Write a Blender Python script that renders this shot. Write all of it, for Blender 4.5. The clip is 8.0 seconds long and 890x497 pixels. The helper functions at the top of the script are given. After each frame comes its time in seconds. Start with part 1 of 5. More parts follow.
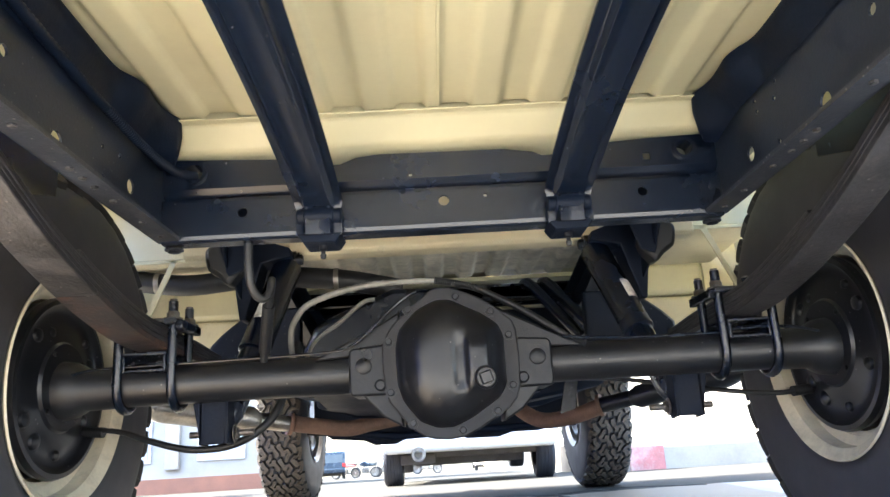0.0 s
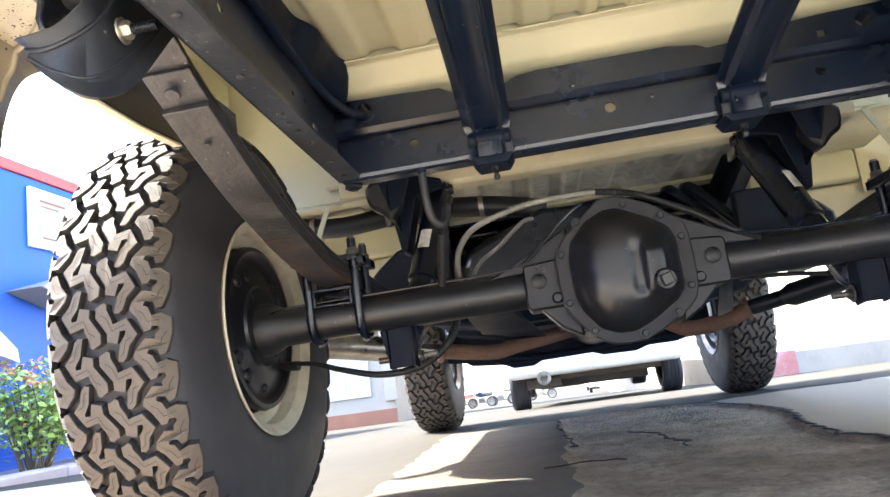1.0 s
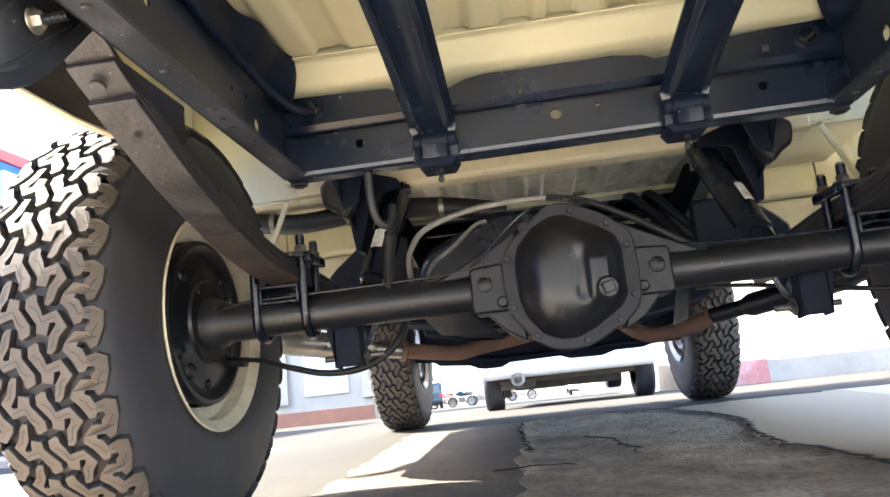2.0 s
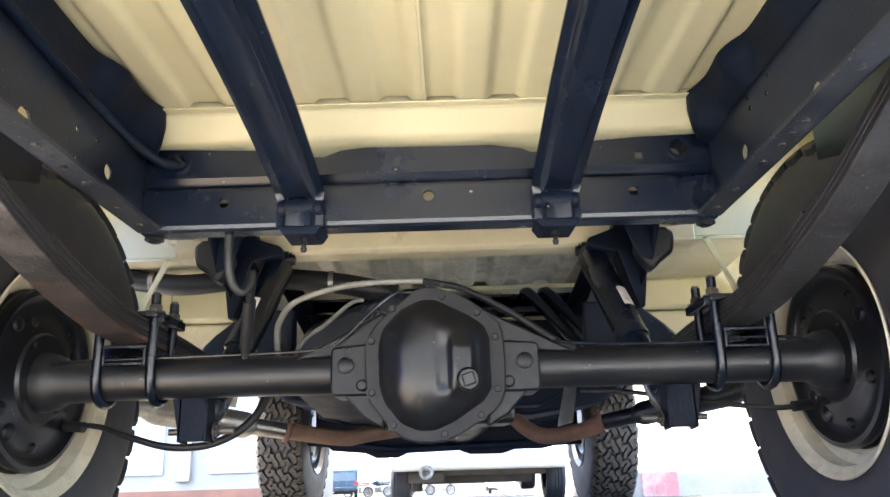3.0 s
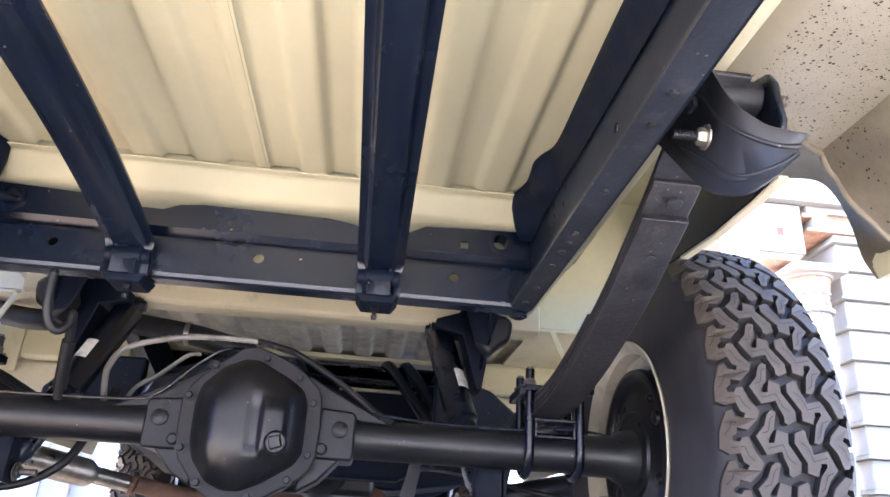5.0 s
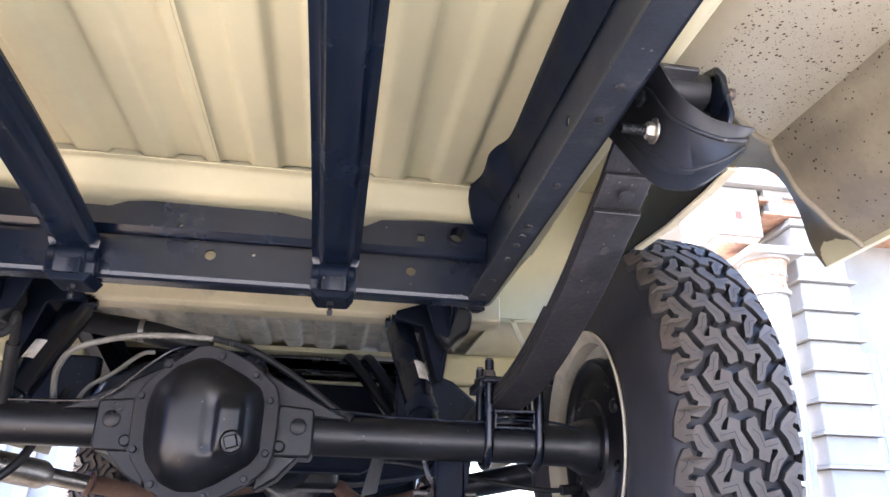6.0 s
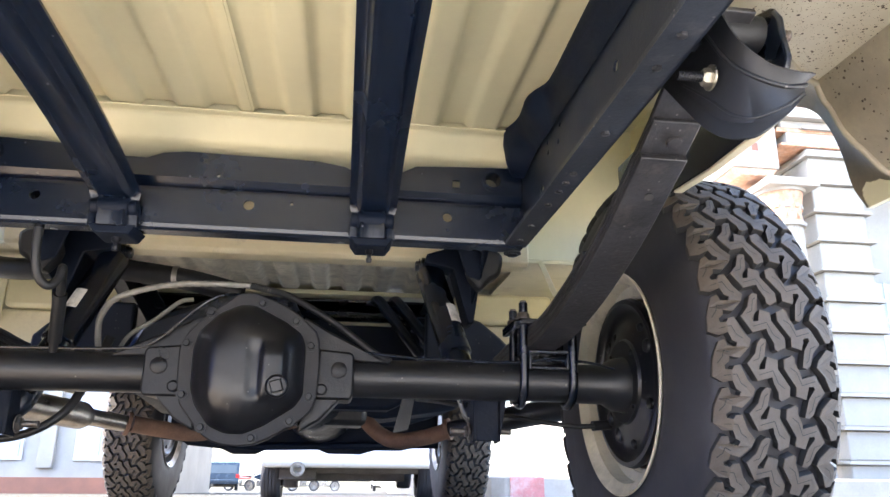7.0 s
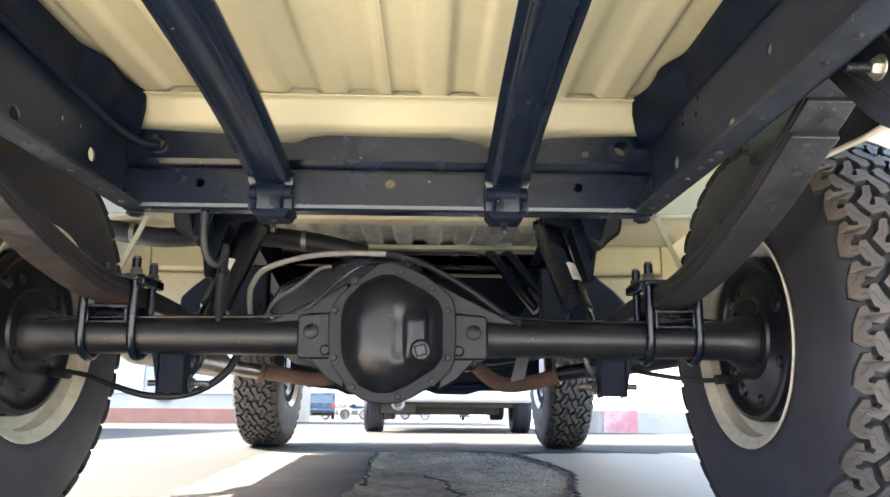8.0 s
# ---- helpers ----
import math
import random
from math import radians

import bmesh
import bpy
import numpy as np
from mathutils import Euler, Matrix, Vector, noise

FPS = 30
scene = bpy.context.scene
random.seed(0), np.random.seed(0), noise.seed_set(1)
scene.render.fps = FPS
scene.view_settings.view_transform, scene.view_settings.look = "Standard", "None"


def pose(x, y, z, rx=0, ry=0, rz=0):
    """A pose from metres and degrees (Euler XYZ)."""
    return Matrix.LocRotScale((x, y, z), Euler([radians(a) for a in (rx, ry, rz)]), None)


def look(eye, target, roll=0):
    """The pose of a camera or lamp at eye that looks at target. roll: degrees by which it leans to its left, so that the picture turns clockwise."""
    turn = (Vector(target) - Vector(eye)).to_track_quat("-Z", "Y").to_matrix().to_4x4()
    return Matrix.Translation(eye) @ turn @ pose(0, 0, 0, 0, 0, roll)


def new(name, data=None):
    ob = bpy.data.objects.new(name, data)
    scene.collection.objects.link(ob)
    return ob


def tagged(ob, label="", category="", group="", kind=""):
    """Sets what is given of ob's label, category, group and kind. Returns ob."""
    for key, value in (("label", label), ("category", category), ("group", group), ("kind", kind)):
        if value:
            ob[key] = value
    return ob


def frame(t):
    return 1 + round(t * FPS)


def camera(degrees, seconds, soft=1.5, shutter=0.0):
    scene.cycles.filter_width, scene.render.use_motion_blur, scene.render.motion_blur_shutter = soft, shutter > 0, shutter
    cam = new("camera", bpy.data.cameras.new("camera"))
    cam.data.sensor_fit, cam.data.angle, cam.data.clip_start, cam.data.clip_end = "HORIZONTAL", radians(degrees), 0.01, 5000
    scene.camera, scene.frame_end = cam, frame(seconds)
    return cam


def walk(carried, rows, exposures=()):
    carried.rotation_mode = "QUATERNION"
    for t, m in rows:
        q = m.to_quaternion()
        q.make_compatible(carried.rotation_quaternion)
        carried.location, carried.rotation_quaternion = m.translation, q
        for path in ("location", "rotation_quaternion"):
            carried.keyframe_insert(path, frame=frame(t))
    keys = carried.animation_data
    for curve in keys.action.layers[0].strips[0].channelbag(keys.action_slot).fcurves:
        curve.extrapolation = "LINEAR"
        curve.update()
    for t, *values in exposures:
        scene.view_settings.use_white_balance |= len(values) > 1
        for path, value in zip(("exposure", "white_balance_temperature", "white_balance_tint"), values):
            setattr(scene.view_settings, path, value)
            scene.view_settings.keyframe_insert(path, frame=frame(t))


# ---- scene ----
cam = camera(64.5, 8.0)
PATH = [
    (0, (-0.028, -1.273, 0.263), (0.019, 0.66, 0.775), -3.5),
    (0.5, (-0.095, -1.28, 0.252), (-0.206, 0.67, 0.684), -6.2),
    (1, (-0.157, -1.3, 0.243), (-0.392, 0.654, 0.599), -7.9),
    (1.2, (-0.16, -1.304, 0.239), (-0.423, 0.65, 0.575), -8.0),
    (2.3, (-0.051, -1.274, 0.241), (-0.189, 0.687, 0.611), -4.8),
    (2.5, (-0.03, -1.259, 0.239), (-0.118, 0.694, 0.66), -3.8),
    (3, (0.026, -1.237, 0.233), (0.02, 0.68, 0.802), -1.7),
    (3.5, (0.057, -1.259, 0.22), (0.083, 0.614, 0.922), 0.3),
    (4, (0.08, -1.283, 0.21), (0.136, 0.558, 0.991), 2.0),
    (4.5, (0.142, -1.292, 0.21), (0.26, 0.544, 0.994), 3.1),
    (5, (0.193, -1.296, 0.222), (0.368, 0.544, 0.985), 3.4),
    (6.5, (0.209, -1.292, 0.238), (0.504, 0.565, 0.92), 1.0),
    (7, (0.164, -1.297, 0.247), (0.422, 0.605, 0.809), 0.7),
    (7.5, (0.12, -1.31, 0.269), (0.272, 0.636, 0.701), 0.2),
    (8, (0.07, -1.357, 0.293), (0.108, 0.606, 0.67), 0.5),
]
LIGHT = [(0.0, 4.35, 6100, 6), (0.5, 4.29, 6180, 7), (1.0, 4.08, 6250, 8), (2.5, 4.23, 6350, 8), (3.0, 4.46, 6050, 7), (3.5, 4.62, 5500, 17), (4.0, 4.72, 5300, 19), (4.5, 4.51, 5650, 20), (5.0, 4.36, 5700, 18), (6.5, 4.2, 5750, 17), (7.0, 4.15, 6050, 11), (7.5, 4.23, 6250, 9), (8.0, 4.33, 6150, 7)]
walk(cam, [(t, look(eye, target, roll)) for t, eye, target, roll in PATH], LIGHT)

# ---- world, sun, exposure ----
SUN_DIR = Vector((-0.80, 0.08, 0.86)).normalized()
wd = bpy.data.worlds.new("sky")
scene.world = wd
wd.use_nodes = True
wn = wd.node_tree.nodes
sky = wn.new("ShaderNodeTexSky")
sky.sky_type = "NISHITA"
sky.sun_disc = False
sky.sun_elevation = math.asin(SUN_DIR.z)
sky.sun_rotation = math.atan2(SUN_DIR.x, SUN_DIR.y)
sky.air_density, sky.dust_density = 1.0, 2.5
wn["Background"].inputs["Strength"].default_value = 0.125
wd.node_tree.links.new(sky.outputs["Color"], wn["Background"].inputs["Color"])
sun = new("sun", bpy.data.lights.new("sun", "SUN"))
sun.data.energy, sun.data.angle, sun.data.color = 2.6, radians(0.6), (1.0, 0.95, 0.86)
sun.matrix_world = look(SUN_DIR * 30, (0, 0, 0))


# ---- materials ----
def material(name, base, rough=0.5, metal=0.0, vary=0.15, scale=6.0, fine=120.0, bump=0.15, dirt=None, dirt_amount=0.35,
             dirt_scale=9.0, rough_vary=0.12, coat=0.0, island=0.0, spec=0.5, relief=0.002, dirt_from=0.48, specks=0.0):
    """Two scales of noise in colour, roughness and relief; dirt: a second colour in patches."""
    m = bpy.data.materials.new(name)
    m.use_nodes = True
    nt = m.node_tree
    n, ln = nt.nodes, nt.links
    b = n["Principled BSDF"]
    b.inputs["Metallic"].default_value = metal
    b.inputs["Coat Weight"].default_value = coat
    b.inputs["Specular IOR Level"].default_value = spec
    tc = n.new("ShaderNodeTexCoord")

    def noise_at(s, detail=4.0, r=0.6):
        x = n.new("ShaderNodeTexNoise")
        x.inputs["Scale"].default_value, x.inputs["Detail"].default_value, x.inputs["Roughness"].default_value = s, detail, r
        ln.new(tc.outputs["Object"], x.inputs["Vector"])
        return x

    def mixed(kind, fac, a, c):
        x = n.new("ShaderNodeMix")
        x.data_type, x.blend_type = "RGBA", kind
        for key, val in ((0, fac), (6, a), (7, c)):
            if isinstance(val, (float, int)):
                x.inputs[key].default_value = val
            elif isinstance(val, tuple):
                x.inputs[key].default_value = (*val, 1)
            else:
                ln.new(val, x.inputs[key])
        return x.outputs[2]

    def ramp(src, lo, hi, a=0.0, c=1.0):
        x = n.new("ShaderNodeMapRange")
        x.inputs[1].default_value, x.inputs[2].default_value, x.inputs[3].default_value, x.inputs[4].default_value = lo, hi, a, c
        ln.new(src, x.inputs[0])
        return x.outputs[0]

    big, small = noise_at(scale), noise_at(fine, 6.0)
    dark = tuple(c * (1 - vary) for c in base)
    light = tuple(min(1, c * (1 + vary)) for c in base)
    col = mixed("MIX", ramp(big.outputs[0], 0.3, 0.7), dark, light)
    col = mixed("MULTIPLY", 0.5, col, mixed("MIX", ramp(small.outputs[0], 0.35, 0.65), (1 - vary,) * 3, (1.0, 1.0, 1.0)))
    if dirt:
        d = noise_at(dirt_scale, 8.0, 0.7)
        fac = ramp(d.outputs[0], dirt_from, dirt_from + 0.24, 0.0, dirt_amount)
        col = mixed("MIX", fac, col, dirt)
    if specks:
        # pale grit: small dots at a share of the cells
        v = n.new("ShaderNodeTexVoronoi")
        v.inputs["Scale"].default_value = 130.0
        ln.new(tc.outputs["Object"], v.inputs["Vector"])
        split = n.new("ShaderNodeSeparateColor")
        ln.new(v.outputs["Color"], split.inputs[0])
        dot = n.new("ShaderNodeMath")
        dot.operation = "MULTIPLY"
        ln.new(ramp(v.outputs["Distance"], 0.10, 0.24, 1.0, 0.0), dot.inputs[0])
        ln.new(ramp(split.outputs[0], 1 - specks, 1 - specks + 0.02), dot.inputs[1])
        col = mixed("MIX", dot.outputs[0], col, (0.16, 0.15, 0.14))
    if island:
        g = n.new("ShaderNodeNewGeometry")
        shade = ramp(g.outputs["Random Per Island"], 0, 1, 1 - island, 1 + island)
        comb = n.new("ShaderNodeCombineColor")
        for i in range(3):
            ln.new(shade, comb.inputs[i])
        col = mixed("MULTIPLY", 1.0, col, comb.outputs[0])
    ln.new(col, b.inputs["Base Color"])
    ln.new(ramp(big.outputs[0], 0.25, 0.75, max(0.02, rough - rough_vary), min(1, rough + rough_vary)), b.inputs["Roughness"])
    if bump:
        bp = n.new("ShaderNodeBump")
        bp.inputs["Strength"].default_value, bp.inputs["Distance"].default_value = bump, relief
        ln.new(small.outputs[0], bp.inputs["Height"])
        ln.new(bp.outputs[0], b.inputs["Normal"])
    return m


BLACK = material("chassis_black", (0.0030, 0.0068, 0.0170), 0.25, vary=0.22, scale=9, fine=240, bump=0.12, dirt=(0.020, 0.026, 0.039), dirt_amount=0.20, dirt_scale=17, rough_vary=0.06, spec=0.66, specks=0.035)
RAILBLK = material("rail_black", (0.0085, 0.0138, 0.0262), 0.40, vary=0.4, scale=7, fine=220, bump=0.14, dirt=(0.026, 0.033, 0.047), dirt_amount=0.38, dirt_scale=22, rough_vary=0.10, spec=0.34, dirt_from=0.52, specks=0.09)
FLANGEDUST = material("flange_dust", (0.0190, 0.0230, 0.0320), 0.42, vary=0.45, scale=9, fine=200, bump=0.25, dirt=(0.095, 0.092, 0.092), dirt_amount=0.60, dirt_scale=24, spec=0.55, dirt_from=0.54, specks=0.16)
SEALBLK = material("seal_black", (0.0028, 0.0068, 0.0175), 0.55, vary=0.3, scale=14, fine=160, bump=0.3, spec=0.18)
AXLEBLK = material("axle_black", (0.0095, 0.0110, 0.0145), 0.38, vary=0.35, scale=12, fine=200, bump=0.16, dirt=(0.045, 0.040, 0.036), dirt_amount=0.30, dirt_scale=14, spec=0.55, specks=0.04)
HANGBLK = material("hanger_black", (0.0150, 0.0165, 0.0205), 0.48, vary=0.3, scale=14, fine=200, bump=0.14, dirt=(0.045, 0.042, 0.040), dirt_amount=0.30, dirt_scale=18, spec=0.45, specks=0.04)
CASTBLK = material("cast_black", (0.0052, 0.0064, 0.0100), 0.36, vary=0.4, scale=18, fine=260, bump=0.28, dirt=(0.040, 0.035, 0.032), dirt_amount=0.35, dirt_scale=22, spec=0.42)
COVERBLK = material("cover_black", (0.0058, 0.0066, 0.0092), 0.33, vary=0.3, scale=14, fine=300, bump=0.04, dirt=(0.024, 0.021, 0.021), dirt_amount=0.35, dirt_scale=24, rough_vary=0.04, spec=0.6, specks=0.06)
FLANGEGR = material("flange_grey", (0.021, 0.021, 0.024), 0.48, vary=0.25, scale=20, fine=400, bump=0.2, dirt=(0.007, 0.008, 0.010), dirt_amount=0.5, dirt_scale=25, spec=0.3)
CREAM = material("cream_paint", (0.565, 0.517, 0.330), 0.38, vary=0.05, scale=3, fine=60, bump=0.06, dirt=(0.41, 0.35, 0.24), dirt_amount=0.25, dirt_scale=5)
OILYCREAM = material("cream_oily", (0.66, 0.585, 0.39), 0.38, vary=0.06, scale=3, fine=60, bump=0.06, dirt=(0.05, 0.04, 0.03), dirt_amount=0.85, dirt_scale=6, dirt_from=0.60)
CREAMDIRT = material("cream_dirty", (0.62, 0.555, 0.385), 0.6, vary=0.10, scale=5, fine=150, bump=0.25, dirt=(0.34, 0.29, 0.20), dirt_amount=0.5, dirt_scale=14, dirt_from=0.52)
# cream darkened to stand for the lip's shade, with dirt patches
LIPSHADE = material("lip_shade_and_dirt", (0.27, 0.228, 0.155), 0.55, vary=0.18, scale=7, fine=120, bump=0.25, dirt=(0.16, 0.135, 0.11), dirt_amount=0.7, dirt_scale=9)
GREYDIRT = material("galvanised_dirty", (0.72, 0.68, 0.57), 0.42, metal=0.1, vary=0.3, scale=9, fine=90, bump=0.3, dirt=(0.12, 0.105, 0.09), dirt_amount=0.5, dirt_scale=20)
RUBBER = material("sidewall_rubber", (0.034, 0.033, 0.038), 0.62, vary=0.2, scale=12, fine=300, bump=0.1, dirt=(0.07, 0.065, 0.06), dirt_amount=0.3, dirt_scale=8)
TREAD = material("tread_rubber", (0.094, 0.076, 0.059), 0.75, vary=0.2, scale=25, fine=350, bump=0.25, dirt=(0.125, 0.115, 0.10), dirt_amount=0.4, dirt_scale=15)
GROOVE = material("groove_rubber", (0.030, 0.029, 0.029), 0.8, vary=0.2, scale=25, fine=350, bump=0.2)
SPRING = material("spring_steel", (0.032, 0.031, 0.034), 0.42, metal=0.2, vary=0.5, scale=16, fine=150, bump=0.6, dirt=(0.105, 0.088, 0.076), dirt_amount=0.7, dirt_scale=30, spec=0.65, dirt_from=0.54, specks=0.14)
SPRINGRUST = material("spring_rust", (0.032, 0.030, 0.032), 0.45, metal=0.2, vary=0.4, scale=20, fine=180, bump=0.5, dirt=(0.145, 0.066, 0.040), dirt_amount=0.9, dirt_scale=7, dirt_from=0.45, specks=0.12)
RUST = material("rusty_pipe", (0.155, 0.088, 0.060), 0.75, vary=0.35, scale=14, fine=200, bump=0.4, dirt=(0.10, 0.05, 0.03), dirt_amount=0.7, dirt_scale=18)
STEEL = material("pipe_steel", (0.36, 0.34, 0.31), 0.36, metal=0.8, vary=0.3, scale=12, fine=150, bump=0.15, dirt=(0.09, 0.065, 0.05), dirt_amount=0.6, dirt_scale=10)
DARKSTEEL = material("bolt_steel", (0.16, 0.15, 0.14), 0.45, metal=0.7, vary=0.4, scale=60, fine=400, bump=0.3, dirt=(0.14, 0.07, 0.04), dirt_amount=0.5, dirt_scale=50)
ZINC = material("zinc_bolt", (0.36, 0.33, 0.27), 0.35, metal=0.8, vary=0.2, scale=60, fine=400, bump=0.15)
RIM = material("rim_paint", (0.62, 0.56, 0.42), 0.45, vary=0.10, scale=14, fine=160, bump=0.12, dirt=(0.16, 0.13, 0.09), dirt_amount=0.5, dirt_scale=16, dirt_from=0.52)
HOSE = material("hose_black", (0.009, 0.010, 0.012), 0.5, vary=0.2, scale=30, fine=500, bump=0.2, dirt=(0.04, 0.04, 0.04), dirt_amount=0.3, dirt_scale=20)
CABLE = material("cable_sleeve", (0.25, 0.24, 0.215), 0.45, metal=0.15, vary=0.2, scale=40, fine=500, bump=0.3, dirt=(0.05, 0.048, 0.045), dirt_amount=0.6, dirt_scale=12)
LABEL = material("paper_label", (0.70, 0.68, 0.62), 0.7, vary=0.15, scale=80, fine=300, bump=0.05, dirt=(0.15, 0.14, 0.12), dirt_amount=0.8, dirt_scale=60)
SPECK = material("mud_speck", (0.07, 0.05, 0.035), 0.9, vary=0.3, scale=60, fine=300)

# colour raised against the truck's shade, while the sunlit road is lowered
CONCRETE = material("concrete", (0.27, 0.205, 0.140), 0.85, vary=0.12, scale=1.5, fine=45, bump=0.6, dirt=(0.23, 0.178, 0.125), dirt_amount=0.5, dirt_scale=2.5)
SPECKLED = material("cream_speckled", (0.37, 0.325, 0.235), 0.5, vary=0.08, scale=4, fine=90, bump=0.15, dirt=(0.27, 0.23, 0.165), dirt_amount=0.5, dirt_scale=9)
WHITE = material("white_paint", (0.78, 0.77, 0.74), 0.3, vary=0.04, scale=2, bump=0.02)
PLASTER = material("white_plaster", (0.32, 0.298, 0.265), 0.85, vary=0.10, scale=1.2, fine=40, bump=0.3, dirt=(0.22, 0.20, 0.175), dirt_amount=0.4, dirt_scale=1.5, spec=0.1)
BLUE = material("blue_paint", (0.012, 0.10, 0.55), 0.6, vary=0.15, scale=1.5, fine=40, bump=0.15)
REDPAINT = material("red_paint", (0.48, 0.075, 0.075), 0.6, vary=0.15, scale=3, fine=50, bump=0.15)
POSTER = material("poster_print", (0.40, 0.42, 0.45), 0.6, vary=0.35, scale=9, fine=25, bump=0.0, dirt=(0.42, 0.30, 0.27), dirt_amount=0.8, dirt_scale=6)
KERB = material("kerb_stone", (0.36, 0.31, 0.32), 0.85, vary=0.15, scale=4, fine=60, bump=0.4)
BRICKRED = material("red_base", (0.22, 0.098, 0.062), 0.8, vary=0.15, scale=3, fine=50, bump=0.3)
TERRA = material("terracotta", (0.46, 0.24, 0.14), 0.8, vary=0.3, scale=8, fine=60, bump=0.4, dirt=(0.6, 0.5, 0.42), dirt_amount=0.5, dirt_scale=9)
BLUEPAINT = material("dark_blue_paint", (0.022, 0.034, 0.050), 0.25, vary=0.1, scale=3, bump=0.02)
DARKGLASS = material("dark_window", (0.05, 0.06, 0.065), 0.08, vary=0.1, scale=2, bump=0.0)
GREYTRIM = material("grey_trim", (0.48, 0.48, 0.47), 0.6, vary=0.1, scale=4, bump=0.1)
LAMPRED = material("lamp_red", (0.45, 0.03, 0.03), 0.2, vary=0.1, bump=0.0)
BARK = material("shrub_stem", (0.12, 0.09, 0.05), 0.9, vary=0.2)
LEAF = material("shrub_leaf", (0.30, 0.42, 0.10), 0.5, vary=0.3, scale=10, fine=80, bump=0.0, island=0.5)
BLOSSOM = material("orange_blossom", (0.80, 0.34, 0.13), 0.6, vary=0.3, scale=10, fine=80, bump=0.0, island=0.35)
# slab colour raised to make up for the truck's shade
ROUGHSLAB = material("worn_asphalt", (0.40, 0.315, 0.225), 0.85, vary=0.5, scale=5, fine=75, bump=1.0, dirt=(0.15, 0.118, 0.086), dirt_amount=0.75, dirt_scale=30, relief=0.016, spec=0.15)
CRACK = material("crack_dirt", (0.035, 0.03, 0.026), 0.95, vary=0.3, scale=30, fine=200)
WINDOWPALE = material("pale_window", (0.42, 0.44, 0.45), 0.25, vary=0.1, scale=2, bump=0.0)
UNDERCAR = material("car_underside", (0.12, 0.105, 0.09), 0.8, vary=0.3, scale=8, fine=60, bump=0.3)
# road ahead darkened in colour to hold back its sunlight
DIMROAD = material("road_dimmed_for_sun", (0.057, 0.052, 0.0445), 0.85, vary=0.14, scale=1.2, fine=40, bump=0.5, dirt=(0.044, 0.040, 0.033), dirt_amount=0.5, dirt_scale=2.6, spec=0.05)
FADEDRED = material("faded_red_paint", (0.50, 0.19, 0.17), 0.75, vary=0.2, scale=5, fine=60, bump=0.3, dirt=(0.52, 0.48, 0.43), dirt_amount=0.7, dirt_scale=7)
PAVING = material("pavement_concrete", (0.34, 0.31, 0.27), 0.85, vary=0.14, scale=1.2, fine=40, bump=0.5, dirt=(0.20, 0.18, 0.155), dirt_amount=0.55, dirt_scale=1.9, spec=0.05)
BLOCKWALL = material("block_wall_stucco", (0.28, 0.26, 0.24), 0.9, vary=0.15, scale=0.8, fine=30, bump=0.3)
# ground behind and beside, paled to bounce light up under the truck
BOUNCEROAD = material("road_paled_for_bounce", (0.37, 0.338, 0.288), 0.85, vary=0.14, scale=1.2, fine=40, bump=0.5, dirt=(0.27, 0.245, 0.205), dirt_amount=0.5, dirt_scale=1.9)
# worn ground, darkened all over to tame its sunlit part
DIMGROUND = material("worn_ground_dimmed", (0.135, 0.114, 0.090), 0.85, vary=0.25, scale=4, fine=70, bump=0.9, dirt=(0.098, 0.082, 0.064), dirt_amount=0.5, dirt_scale=12, relief=0.006, spec=0.1)


# ---- building tools ----
def mesh_object(name, bm, mat, smooth=40, bevel=0.0):
    me = bpy.data.meshes.new(name)
    bmesh.ops.recalc_face_normals(bm, faces=bm.faces[:])
    bm.to_mesh(me)
    bm.free()
    me.materials.append(mat)
    if smooth:
        me.shade_smooth()
        me.set_sharp_from_angle(angle=radians(smooth))
    ob = new(name, me)
    if bevel:
        mod = ob.modifiers.new("edge", "BEVEL")
        mod.width, mod.segments, mod.limit_method, mod.angle_limit = bevel, 2, "ANGLE", radians(35)
    return ob


def part(name, bm, mat, parent, label="", smooth=40, bevel=0.0):
    ob = mesh_object(name, bm, mat, smooth, bevel)
    ob.parent = parent
    if label:
        ob["label"] = label
    return ob


def box(bm, x0, x1, y0, y1, z0, z1, m=None):
    vs = [bm.verts.new((x, y, z)) for x in (x0, x1) for y in (y0, y1) for z in (z0, z1)]
    for f in ((0, 1, 3, 2), (4, 6, 7, 5), (0, 4, 5, 1), (2, 3, 7, 6), (0, 2, 6, 4), (1, 5, 7, 3)):
        bm.faces.new([vs[i] for i in f])
    if m:
        bmesh.ops.transform(bm, matrix=m, verts=vs)
    return vs


def prism(bm, pts, a0, a1, axis="x", m=None):
    """A closed outline, drawn out along an axis. The outline's numbers are the other two axes, in order."""
    def at(p, a):
        return {"x": (a, p[0], p[1]), "y": (p[0], a, p[1]), "z": (p[0], p[1], a)}[axis]
    lo = [bm.verts.new(at(p, a0)) for p in pts]
    hi = [bm.verts.new(at(p, a1)) for p in pts]
    k = len(pts)
    bm.faces.new(lo)
    bm.faces.new(hi[::-1])
    for i in range(k):
        bm.faces.new((lo[i], hi[i], hi[(i + 1) % k], lo[(i + 1) % k]))
    if m:
        bmesh.ops.transform(bm, matrix=m, verts=lo + hi)
    return lo + hi


def thick(line, t):
    """A closed outline of thickness t round an open line of points."""
    left, right = [], []
    for i, p in enumerate(line):
        a = Vector(line[max(i - 1, 0)])
        b = Vector(line[min(i + 1, len(line) - 1)])
        d = (b - a).normalized()
        w = Vector((-d.y, d.x)) * t / 2
        left.append(tuple(Vector(p) + w))
        right.append(tuple(Vector(p) - w))
    return left + right[::-1]


